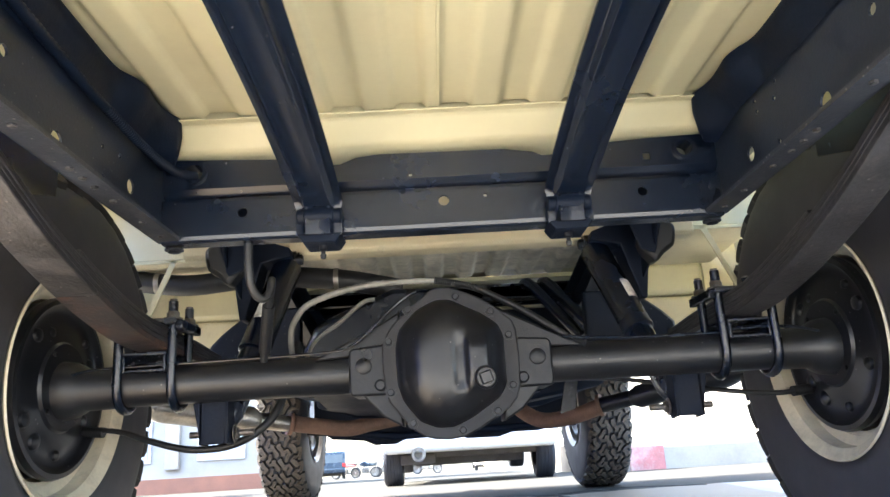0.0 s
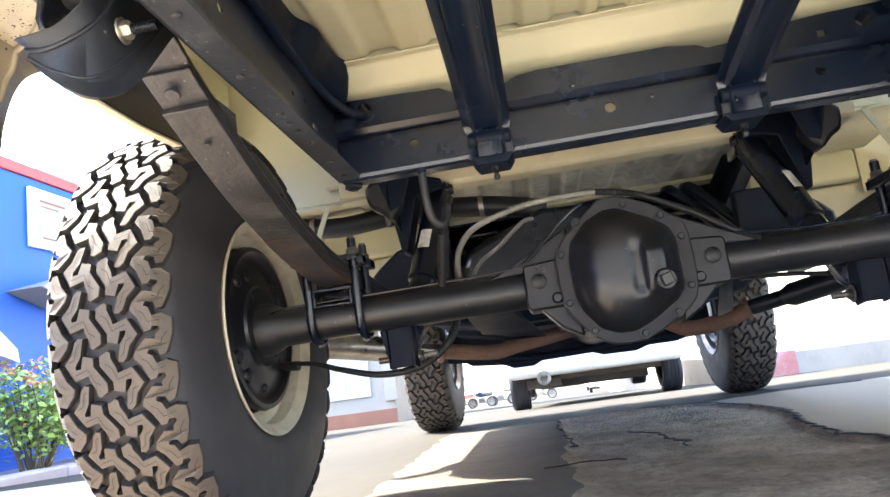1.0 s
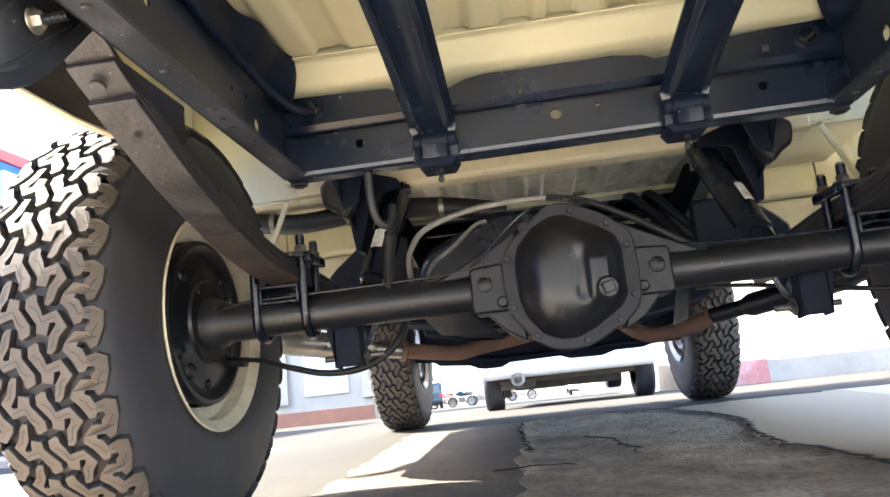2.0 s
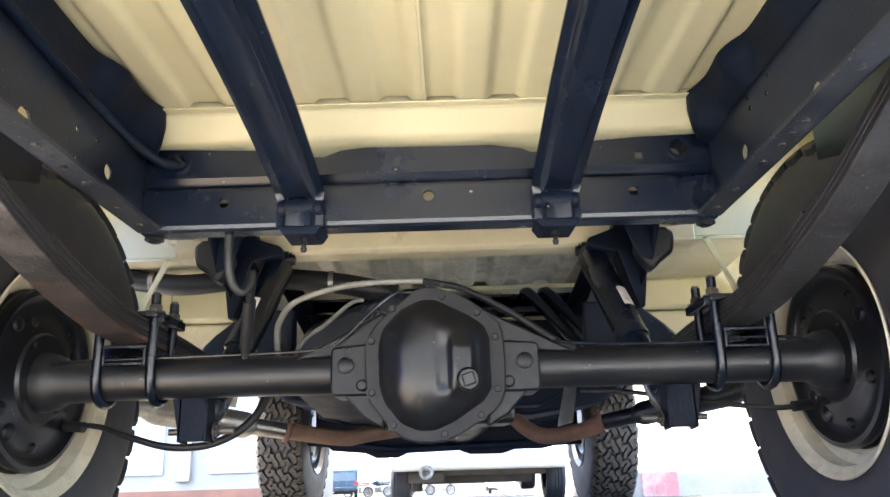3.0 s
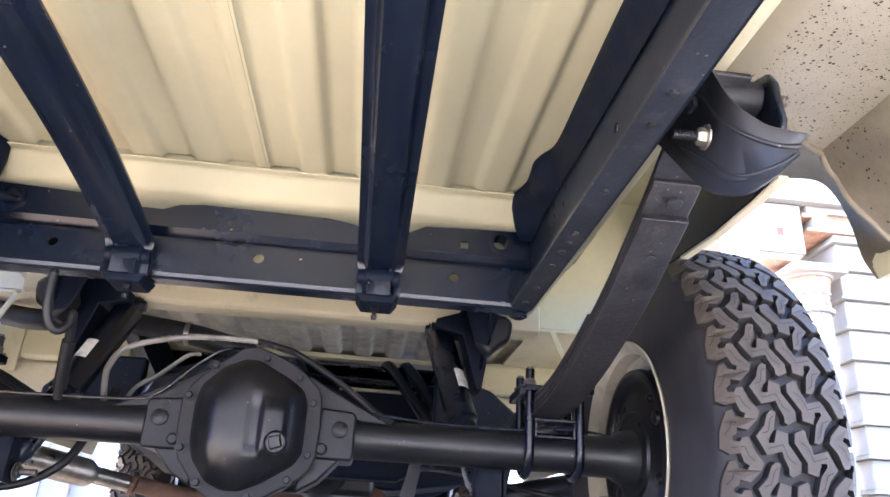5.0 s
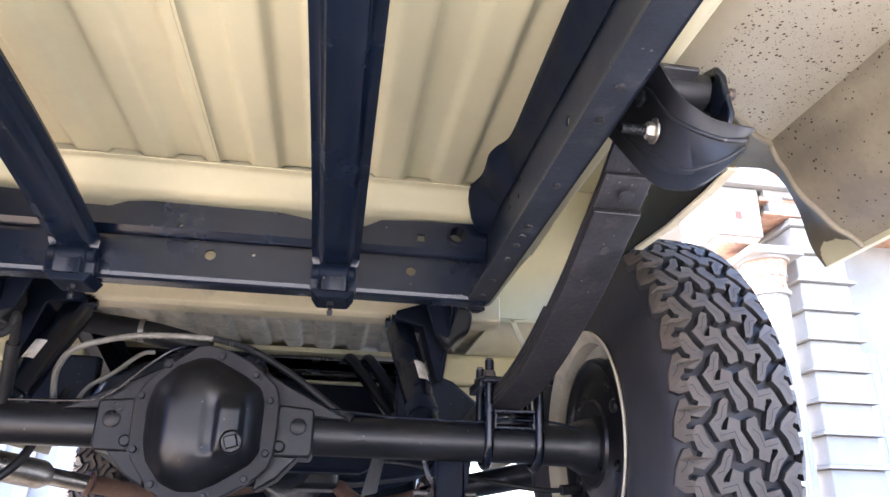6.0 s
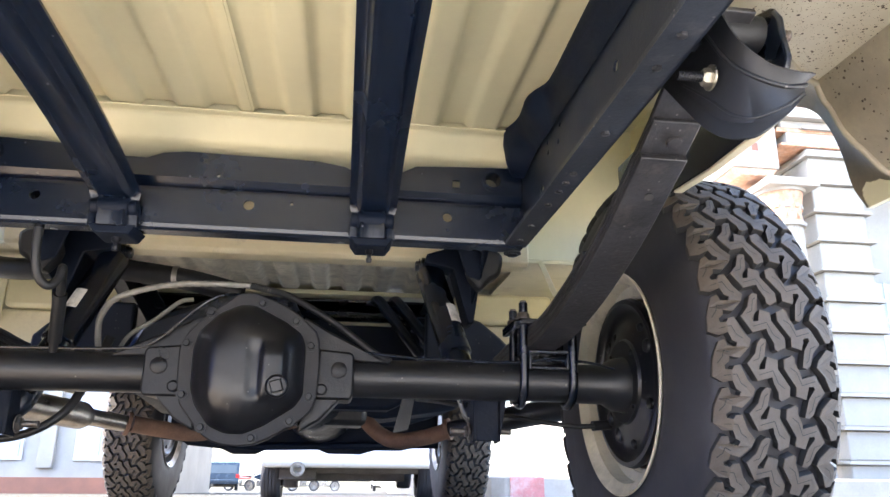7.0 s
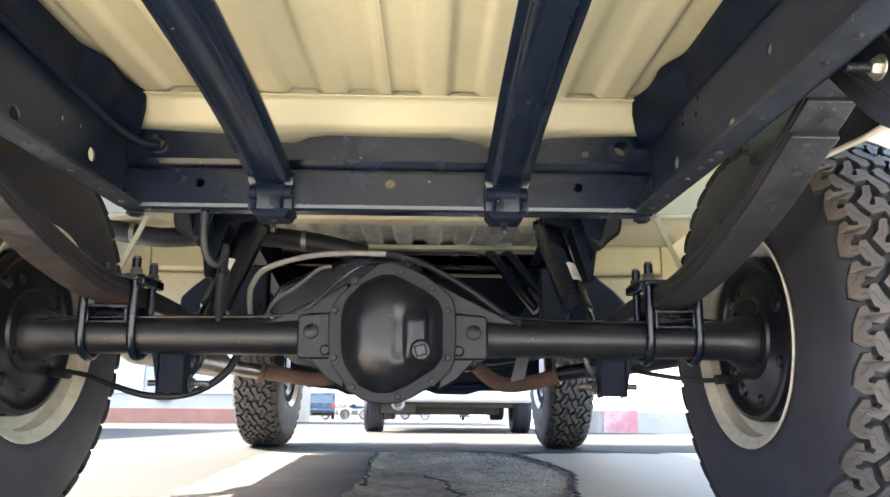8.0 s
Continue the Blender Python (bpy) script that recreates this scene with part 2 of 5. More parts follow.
def smooth_line(pts, steps=6):
    p = [Vector(q) for q in pts]
    p = [2 * p[0] - p[1]] + p + [2 * p[-1] - p[-2]]
    out = []
    for i in range(1, len(p) - 2):
        for s in range(steps):
            u = s / steps
            out.append(0.5 * (2 * p[i] + (p[i + 1] - p[i - 1]) * u + (2 * p[i - 1] - 5 * p[i] + 4 * p[i + 1] - p[i + 2]) * u * u
                              + (3 * p[i] - p[i - 1] - 3 * p[i + 1] + p[i + 2]) * u ** 3))
    out.append(p[-2])
    return out


def tube(bm, pts, r, seg=12, steps=6, ridges=0.0, caps=True):
    """A round tube along a smooth line; r: one radius, or one for each end; ridges: height of a coil's rings."""
    line = smooth_line(pts, steps) if steps > 1 else [Vector(q) for q in pts]
    r0, r1 = r if isinstance(r, tuple) else (r, r)
    rings, side = [], None
    for i, p in enumerate(line):
        d = (line[min(i + 1, len(line) - 1)] - line[max(i - 1, 0)]).normalized()
        if side is None:
            side = d.orthogonal().normalized()
        side = (side - d * side.dot(d)).normalized()
        up = d.cross(side)
        rr = r0 + (r1 - r0) * i / max(1, len(line) - 1) + (ridges if ridges and i % 2 else 0)
        rings.append([bm.verts.new(p + (side * math.cos(a) + up * math.sin(a)) * rr) for a in (2 * math.pi * k / seg for k in range(seg))])
    for a, b in zip(rings, rings[1:]):
        for k in range(seg):
            bm.faces.new((a[k], a[(k + 1) % seg], b[(k + 1) % seg], b[k]))
    if caps:
        bm.faces.new(rings[0][::-1])
        bm.faces.new(rings[-1])


def cyl(bm, p0, p1, r, seg=20):
    tube(bm, [p0, p1], r, seg, 1)


def lathe(bm, profile, m, seg=48, closed=False):
    """Turns (radius, height) pairs about the z axis of the pose m."""
    rings = []
    for r, h in profile:
        if r < 1e-6:
            rings.append([bm.verts.new(m @ Vector((0, 0, h)))])
        else:
            rings.append([bm.verts.new(m @ Vector((r * math.cos(a), r * math.sin(a), h))) for a in (2 * math.pi * k / seg for k in range(seg))])
    pairs = list(zip(rings, rings[1:])) + ([(rings[-1], rings[0])] if closed else [])
    for a, b in pairs:
        for k in range(seg):
            q = (k + 1) % seg
            if len(a) == 1:
                bm.faces.new((a[0], b[q], b[k]))
            elif len(b) == 1:
                bm.faces.new((a[k], a[q], b[0]))
            else:
                bm.faces.new((a[k], a[q], b[q], b[k]))


def along(p, d):
    """A pose at p whose z axis points along d."""
    return Matrix.Translation(p) @ Vector(d).to_track_quat("Z", "Y").to_matrix().to_4x4()


def hexbolt(bm, p, d, r=0.008, h=0.007, washer=True):
    m = along(p, d)
    if washer:
        lathe(bm, [(0, 0), (r * 1.45, 0), (r * 1.45, 0.002), (0, 0.002)], m, 16)
    lathe(bm, [(r, 0), (r * 1.02, h * 0.8), (r * 0.8, h), (0, h)], m, 6)


def empty(name, at, label, category, group="", kind=""):
    ob = new(name)
    ob.location = at
    return tagged(ob, label, category, group, kind)

# ---- ground ----
def ground_z(x, y):
    """Level under the truck, falling gently ahead of its front wheels."""
    d = max(0.0, y - 2.0)
    return -0.046 * d * d / (d + 0.12)


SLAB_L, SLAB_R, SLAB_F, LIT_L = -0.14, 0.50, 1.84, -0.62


def ragged(u, seed, size=1.0):
    """The wander of a broken edge."""
    return size * (0.035 * noise.noise(Vector((u * 2.3, seed, 0))) + 0.022 * noise.noise(Vector((u * 9, seed, 1))) + 0.010 * noise.noise(Vector((u * 31, seed, 2))))


def make_ground():
    """One sheet; its grid lines bend to follow the broken edges of the rougher slab between the wheels."""
    bm = bmesh.new()
    xs = [-400, -150, -60, -25, -12, -7, -4, -2.5, -1.6] + [-1.2 + 0.02 * i for i in range(121)] + [1.6, 2.5, 4, 7, 12, 25, 60, 150, 400]
    ys = [-400, -150, -60, -25, -12, -6, -3, -1.6, -1.2, -0.6, -0.3] + [-0.12 + 0.02 * i for i in range(135)] + [2.8, 3.2, 3.8, 4.5, 5.5, 7, 9, 12, 17, 25, 40, 70, 150, 400]

    def near(a, b, w):
        return max(0.0, 1 - abs(a - b) / w)

    grid = []
    for y in ys:
        row = []
        for x in xs:
            px, py = x, y
            if abs(x) < 1.25 and -0.15 < y < 2.6:
                px += near(x, SLAB_R, 0.20) * (ragged(y, 1.0) + float(np.interp(y, [0.3, 0.45, 0.7, 1.03, 1.2, 1.4, 1.6, 1.84], [0.01, -0.04, -0.02, 0.04, 0.05, 0.03, -0.01, -0.04])))
                px += near(x, SLAB_L, 0.20) * ragged(y, 4.0) + near(x, LIT_L, 0.20) * ragged(y, 7.0)
                py += near(y, SLAB_F, 0.20) * (ragged(x, 9.0, 1.4) - 0.10 * near(x, 0.5, 0.3))
                z = ground_z(px, py)
                inside = min(max(min(x - SLAB_L, SLAB_R - x, SLAB_F - y) / 0.02, 0), 1)
                rough = noise.noise(Vector((x * 4, y * 4, 0))) * 0.004 + noise.noise(Vector((x * 17, y * 17, 3))) * 0.003 + inside * noise.noise(Vector((x * 30, y * 30, 7))) * 0.004
                z += -0.010 * inside + rough * (0.3 + inside)
            else:
                z = ground_z(px, py)
            row.append(bm.verts.new((px, py, z)))
        grid.append(row)
    for k, (r0, r1) in enumerate(zip(grid, grid[1:])):
        y = (ys[k] + ys[k + 1]) / 2
        for i in range(len(xs) - 1):
            x = (xs[i] + xs[i + 1]) / 2
            f = bm.faces.new((r0[i], r0[i + 1], r1[i + 1], r1[i]))
            # zones by sun and shade: dark where sunlit, pale under and behind the truck
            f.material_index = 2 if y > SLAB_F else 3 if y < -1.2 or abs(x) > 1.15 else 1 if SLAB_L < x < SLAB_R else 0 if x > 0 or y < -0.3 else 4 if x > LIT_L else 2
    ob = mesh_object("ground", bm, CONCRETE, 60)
    for m in (ROUGHSLAB, DIMROAD, BOUNCEROAD, DIMGROUND):
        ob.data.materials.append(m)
    return tagged(ob, "pale worn concrete street with a broken grey slab, toned against sun and shade", "street", kind="structure")


make_ground()


def crack(pts, w, seed, level=None):
    """A meandering dirt-filled crack lying on the ground."""
    rnd = random.Random(seed)
    bm = bmesh.new()
    line = []
    for (x0, y0), (x1, y1) in zip(pts, pts[1:]):
        n = max(2, int(math.hypot(x1 - x0, y1 - y0) / 0.025))
        for i in range(n):
            u = i / n
            line.append((x0 + (x1 - x0) * u + rnd.uniform(-0.012, 0.012), y0 + (y1 - y0) * u + rnd.uniform(-0.012, 0.012)))
    rows = []
    for i, (x, y) in enumerate(line):
        a, b = line[max(0, i - 1)], line[min(len(line) - 1, i + 1)]
        d = Vector((b[0] - a[0], b[1] - a[1])).normalized()
        k = w * rnd.uniform(0.25, 1.0)
        rows.append([bm.verts.new((x - d.y * k * q, y + d.x * k * q, (ground_z(x, y) if level is None else level) + 0.004 - 0.003 * abs(q))) for q in (-1, 0, 1)])
    for r0, r1 in zip(rows, rows[1:]):
        for j in (0, 1):
            bm.faces.new((r0[j], r0[j + 1], r1[j + 1], r1[j]))
    return tagged(mesh_object("crack", bm, CRACK, 60), "dark crack in the worn street surface", "crack", "cracks in the ground", "structure")


crack([(0.53, -0.1), (0.51, 0.33), (0.46, 0.43), (0.48, 0.70), (0.54, 1.03), (0.55, 1.20), (0.53, 1.38), (0.48, 1.60), (0.44, 1.76), (0.34, 1.86), (0.18, 1.87)], 0.011, 1)
crack([(-0.12, 0.78), (-0.13, 1.05), (-0.16, 1.45), (-0.15, 1.80)], 0.006, 2)
crack([(0.46, 1.80), (0.75, 1.92), (1.10, 1.80)], 0.004, 3)
crack([(0.05, 1.02), (0.13, 0.86), (0.12, 0.74), (0.16, 0.62), (0.13, 0.50)], 0.008, 6)
crack([(-0.20, 0.45), (-0.08, 0.47), (0.02, 0.42)], 0.005, 7)
crack([(2.30, 5.95), (2.45, 6.5), (2.9, 6.3), (3.6, 6.6), (4.6, 6.3)], 0.025, 5, 0.05)

# ---- the truck ----
truck = empty("pickup_truck", (0, 0, 0), "cream four-wheel-drive pickup seen from below, black painted chassis", "pickup truck")


def plate(bm, outline, holes, a0, a1, axis):
    """A flat plate with round or square holes cut through it; holes: centre, radius and corner count."""
    def at(p, a):
        return {"x": (a, p[0], p[1]), "y": (p[0], a, p[1]), "z": (p[0], p[1], a)}[axis]
    loops = [outline] + [[(u + r * math.cos(2 * math.pi * (k + 0.5) / n), v + r * math.sin(2 * math.pi * (k + 0.5) / n)) for k in range(n)] for u, v, r, n in holes]
    sides = []
    for a in (a0, a1):
        rings = [[bm.verts.new(at(p, a)) for p in lp] for lp in loops]
        edges = [bm.edges.new((r[k], r[(k + 1) % len(r)])) for r in rings for k in range(len(r))]
        bmesh.ops.triangle_fill(bm, edges=edges, use_beauty=True)
        sides.append(rings)
    for r0, r1 in zip(*sides):
        for k in range(len(r0)):
            q = (k + 1) % len(r0)
            bm.faces.new((r0[k], r0[q], r1[q], r1[k]))


def c_rail(s):
    """A C-section rail open to the middle, level at the tail and kicked up over the axle."""
    path = [(-1.02, 0.588, 0.748), (-0.75, 0.580, 0.746), (-0.45, 0.576, 0.744), (-0.22, 0.574, 0.742), (-0.10, 0.600, 0.744), (0.02, 0.650, 0.748),
            (0.15, 0.690, 0.775), (0.35, 0.700, 0.785), (0.55, 0.660, 0.765), (0.80, 0.560, 0.680), (1.05, 0.480, 0.610), (1.6, 0.46, 0.59), (2.75, 0.46, 0.58)]
    holes = [(-0.336, 0.626, 0.011, 14), (-0.532, 0.610, 0.012, 14), (-0.424, 0.649 + 0.02 * (s > 0), 0.0042, 8), (-0.374, 0.656 + 0.018 * (s > 0), 0.0042, 8), (-0.418, 0.610, 0.0042, 8), (-0.64, 0.66, 0.007, 10)]
    if s > 0:
        holes += [(-0.372, 0.691, 0.0042, 8), (-0.434, 0.690, 0.0038, 8)]
    bm = bmesh.new()
    fl, t = 0.036, 0.006
    level = [q for q in path if q[0] <= -0.22]
    plate(bm, [(y, z0) for y, z0, z1 in level] + [(y, z1) for y, z0, z1 in reversed(level)], holes, s * 0.440, s * 0.443, "x")
    def flange(bm, k):
        rings = []
        for y, z0, z1 in path:
            xo = 0.443 if y < 0.6 else max(0.36, 0.443 - (y - 0.6) * 0.12)
            zz = z1 - t if k else z0
            w = 0.012 if k and y < -0.2 else fl
            rings.append([bm.verts.new((s * px, y, pz)) for px, pz in ((xo, zz), (xo - w, zz), (xo - w, zz + t), (xo, zz + t))])
        for a, b in zip(rings, rings[1:]):
            for j in range(4):
                bm.faces.new((a[j], a[(j + 1) % 4], b[(j + 1) % 4], b[j]))
        bm.faces.new(rings[0])
        bm.faces.new(rings[-1][::-1])

    flange(bm, 1)
    rings = []
    for y, z0, z1 in path:
        if y >= -0.22:
            xo = 0.443 if y < 0.6 else max(0.36, 0.443 - (y - 0.6) * 0.12)
            rings.append([bm.verts.new((s * px, y, pz)) for px, pz in ((xo, z0), (xo, z1), (xo - t, z1), (xo - t, z0))])
    for a, b in zip(rings, rings[1:]):
        for j in range(4):
            bm.faces.new((a[j], a[(j + 1) % 4], b[(j + 1) % 4], b[j]))
    rail = part("frame_rail", bm, RAILBLK, truck, "black painted frame rail with punched holes", smooth=25)
    bm = bmesh.new()
    flange(bm, 0)
    part("lower_flange", bm, FLANGEDUST, rail, "dusty scuffed lower flange", smooth=25)
    for y in (-0.26, -0.33, -0.42, -0.47, -0.50, -0.53, -0.64, -0.77, -0.82):
        bm = bmesh.new()
        hexbolt(bm, (s * 0.424, y, np.interp(y, [-1.02, -0.75, -0.45, -0.22], [0.588, 0.580, 0.576, 0.574])), (0, 0, -1), 0.0048, 0.003, False)
        part("rivet", bm, SPRING, rail)
    bm = bmesh.new()
    hexbolt(bm, (s * 0.424, -0.205, 0.568), (0, 0, -1), 0.010, 0.006)
    part("rail_bolt", bm, CASTBLK, rail)
    # wavy sealing flange between the rail and the floor, widened to stand for the web's upper shade
    bm = bmesh.new()
    ln = smooth_line([(-1.0, 0.416, 0), (-0.70, 0.421, 0), (-0.535, 0.425, 0), (-0.46, 0.427, 0), (-0.425, 0.425, 0), (-0.400, 0.414, 0), (-0.375, 0.408, 0), (-0.345, 0.410, 0), (-0.31, 0.411, 0), (-0.275, 0.402, 0), (-0.252, 0.388, 0), (-0.242, 0.374, 0)], 5)
    rings = []
    for v in ln:
        y, x = v.x, v.y
        drop = 0.034 * min(1, max(0, (y + 0.32) / 0.08))
        end = min(1.0, max(0.12, (-0.238 - y) / 0.030)) ** 0.5
        rings.append([bm.verts.new((s * (0.4365 - (0.4365 - px) * end), y, pz)) for px, pz in ((x, 0.759), (x - 0.002, 0.748 - drop * 0.6), (x + 0.003, 0.734 - drop), (min(x + 0.012, 0.4345), 0.720 - drop), (0.4365, 0.698 - drop * 0.4), (0.4365, 0.759))])
    for a, b in zip(rings, rings[1:]):
        for j in range(6):
            bm.faces.new((a[j], a[(j + 1) % 6], b[(j + 1) % 6], b[j]))
    bm.faces.new(rings[0])
    bm.faces.new(rings[-1][::-1])
    part("seal_shade_band", bm, SEALBLK, truck, "black sealer along the floor, widened to stand for shade on the rail", smooth=50)
    return rail


rails = [c_rail(s) for s in (-1, 1)]

# conduit along the rail and the tube ends at the crossmember
bm = bmesh.new()
tube(bm, [(-0.428, -0.95, 0.722), (-0.429, -0.70, 0.712), (-0.430, -0.58, 0.703), (-0.430, -0.48, 0.694), (-0.428, -0.41, 0.690), (-0.424, -0.35, 0.684), (-0.414, -0.30, 0.676), (-0.400, -0.262, 0.672), (-0.388, -0.225, 0.680)], 0.0062, 12, 26, 0.0010)
part("wiring_conduit", bm, SEALBLK, truck, "black corrugated conduit")
for s in (-1, 1):
    bm = bmesh.new()
    lathe(bm, [(0.013, 0.004), (0.018, 0.004), (0.018, -0.03), (0.013, -0.03)], along((s * 0.386, -0.233, 0.682), (0, -1, 0)), 20, True)
    part("tube_end", bm, BLACK, truck)

# rear crossmember: lower channel, upper panel with a raised middle
bm = bmesh.new()
holes = [(0, 0.6165, 0.0085, 16), (0.065, 0.622, 0.003, 8), (-0.312, 0.6145, 0.008, 14), (0.312, 0.6145, 0.008, 14)]
plate(bm, [(-0.4365, 0.580), (0.4365, 0.580), (0.4365, 0.634), (-0.4365, 0.634)], holes, -0.2315, -0.226, "y")
prism(bm, [(-0.2315, 0.5798), (-0.226, 0.5798), (-0.224, 0.577), (-0.198, 0.576), (-0.198, 0.5705), (-0.225, 0.5705), (-0.2300, 0.574)], -0.4365, 0.4365, "x")
prism(bm, [(-0.2315, 0.634), (-0.230, 0.6385), (-0.226, 0.641), (-0.206, 0.641), (-0.206, 0.635), (-0.226, 0.634)], -0.4365, 0.4365, "x")
cross = part("crossmember", bm, BLACK, truck, "black pressed steel crossmember", smooth=30)
bm = bmesh.new()
top = [(-0.4365, 0.656), (0.4365, 0.656), (0.4365, 0.706), (0.33, 0.703), (0.26, 0.699), (0.235, 0.686), (0.16, 0.683), (0.145, 0.690), (0.10, 0.697), (-0.10, 0.699), (-0.135, 0.695), (-0.16, 0.685), (-0.235, 0.686), (-0.26, 0.699), (-0.33, 0.702), (-0.4365, 0.706)]
plate(bm, top, [(0.326, 0.673, 0.0088, 4), (-0.05, 0.662, 0.003, 8), (0.386, 0.682, 0.0165, 18), (-0.386, 0.682, 0.0165, 18)], -0.2315, -0.226, "y")
prism(bm, [(-0.2315, 0.656), (-0.226, 0.656), (-0.220, 0.650), (-0.206, 0.646), (-0.206, 0.640), (-0.222, 0.645)], -0.4365, 0.4365, "x")
part("upper_panel", bm, BLACK, cross, smooth=30)

# two longitudinal hat beams under the floor, with end brackets and grease nipples
HAT = [(-0.037, 0.006), (-0.037, 0.002), (-0.0265, 0.0015), (-0.0230, -0.0015), (-0.0210, -0.0085), (-0.0190, -0.0108), (-0.0160, -0.0104), (-0.0135, -0.0086), (0.0135, -0.0086), (0.0160, -0.0104), (0.0190, -0.0108), (0.0210, -0.0085), (0.0230, -0.0015), (0.0265, 0.0015), (0.037, 0.002), (0.037, 0.006), (0.022, 0.010), (0.020, 0.030), (-0.020, 0.030), (-0.022, 0.010)]
for s in (-1, 1):
    bm = bmesh.new()
    rings = []
    for v in smooth_line([(-1.02, 0.684, 0), (-0.75, 0.675, 0), (-0.55, 0.662, 0), (-0.40, 0.644, 0), (-0.252, 0.617, 0)], 5):
        rings.append([bm.verts.new((s * 0.192 + px, v.x, v.y + pz)) for px, pz in HAT])
    for out, z in ((0.0, 0.608), (0.003, 0.598), (0.004, 0.588), (0.003, 0.576), (0.001, 0.566)):
        # the end turns down over the crossmember's face
        rings.append([bm.verts.new((s * 0.192 + px * (0.92 + (0.612 - z) * 0.6), -0.246 - out * 0.6 + (pz - 0.002) * 0.9 * (1 if pz < 0.005 else 0.5), z + (0.004 if pz > 0.004 else 0))) for px, pz in HAT])
    n = len(HAT)
    for a, b in zip(rings, rings[1:]):
        for k in range(n):
            bm.faces.new((a[k], a[(k + 1) % n], b[(k + 1) % n], b[k]))
    bm.faces.new(rings[0])
    bm.faces.new(rings[-1][::-1])
    beam = part("floor_beam", bm, BLACK, truck, "black folded steel floor beam", smooth=50)
    bm = bmesh.new()
    x = s * 0.191
    prism(bm, [(x - 0.036, 0.574), (x + 0.036, 0.574), (x + 0.034, 0.600), (x - 0.034, 0.600)], -0.2365, -0.232, "y")
    prism(bm, [(x - 0.024, 0.555), (x + 0.024, 0.555), (x + 0.034, 0.569), (x - 0.034, 0.569)], -0.250, -0.19, "y")
    for half_width, r in ((0.0335, 0.0125), (0.0225, 0.0155)):
        ring = [(-0.2455 + r * math.cos(radians(22.5 * k)), 0.596 + r * math.sin(radians(22.5 * k))) for k in range(16)]
        prism(bm, ring, x - half_width, x + half_width, "x")
    part("end_bracket", bm, SEALBLK, beam, "black rounded saddle clamp", smooth=40, bevel=0.005)
    bm = bmesh.new()
    lathe(bm, [(0.0065, 0), (0.0065, 0.007), (0.0035, 0.009), (0.0035, 0.013), (0.005, 0.015), (0.004, 0.021), (0, 0.022)], along((s * 0.189, -0.226, 0.5555), (0, 0, -1)), 8)
    part("grease_nipple", bm, CASTBLK, beam, "small steel grease nipple")

# ribbed load floor behind the axle, its sill, and the older ribbed floor ahead
def ribs(bm, x0, x1, y0, y1, z, depth, period, centre=0.0):
    """Softly rounded corrugations along y; centre: the middle of one raised rib."""
    n = int((x1 - x0) / period * 20)
    line = []
    for i in range(n + 1):
        x = x0 + (x1 - x0) * i / n
        w = 2.4 * math.cos(2 * math.pi * (x - centre) / period) + 0.2 * math.sin(31 * x)
        w = math.sin(max(-1.0, min(1.0, w)) * math.pi / 2)
        line.append((x, z + depth * (0.5 + 0.5 * w)))
    prism(bm, thick(line, 0.0012), y0, y1, "y")


bm = bmesh.new()
ribs(bm, -0.552, 0.001, -1.05, -0.262, 0.7595, 0.0105, 0.097, -0.046)
ribs(bm, -0.004, 0.552, -1.05, -0.262, 0.7570, 0.0105, 0.097, 0.0235)
box(bm, -0.5515, 0.5515, -1.05, 0.85, 0.790, 0.800)
box(bm, -0.5515, 0.5515, -0.2510, -0.2495, 0.7565, 0.7895)
part("bed_floor", bm, CREAM, truck, "cream painted ribbed steel load floor", smooth=50)
bm = bmesh.new()
prism(bm, thick([(-0.272, 0.7545), (-0.258, 0.754), (-0.250, 0.748), (-0.236, 0.722), (-0.228, 0.716), (-0.10, 0.712), (-0.085, 0.735), (0.225, 0.740)], 0.003), -0.551, 0.551, "x")
part("floor_sill", bm, CREAM, truck, "cream cross sill", bevel=0.001)
bm = bmesh.new()
prism(bm, [(0.236, 0.675), (0.246, 0.667), (0.300, 0.667), (0.306, 0.675), (0.306, 0.734), (0.236, 0.734)], -0.568, 0.568, "x")
part("front_floor_sill", bm, OILYCREAM, truck, "cream cross sill with oily marks", bevel=0.003)
bm = bmesh.new()
ribs(bm, -0.62, 0.62, 0.306, 0.80, 0.717, 0.014, 0.090, 0.03)
part("front_bed_floor", bm, GREYDIRT, truck, "grimy grey ribbed floor", smooth=50)
bm = bmesh.new()
box(bm, -0.62, 0.62, 0.790, 0.830, 0.703, 0.7165)
part("floor_edge", bm, CREAM, truck, bevel=0.002)

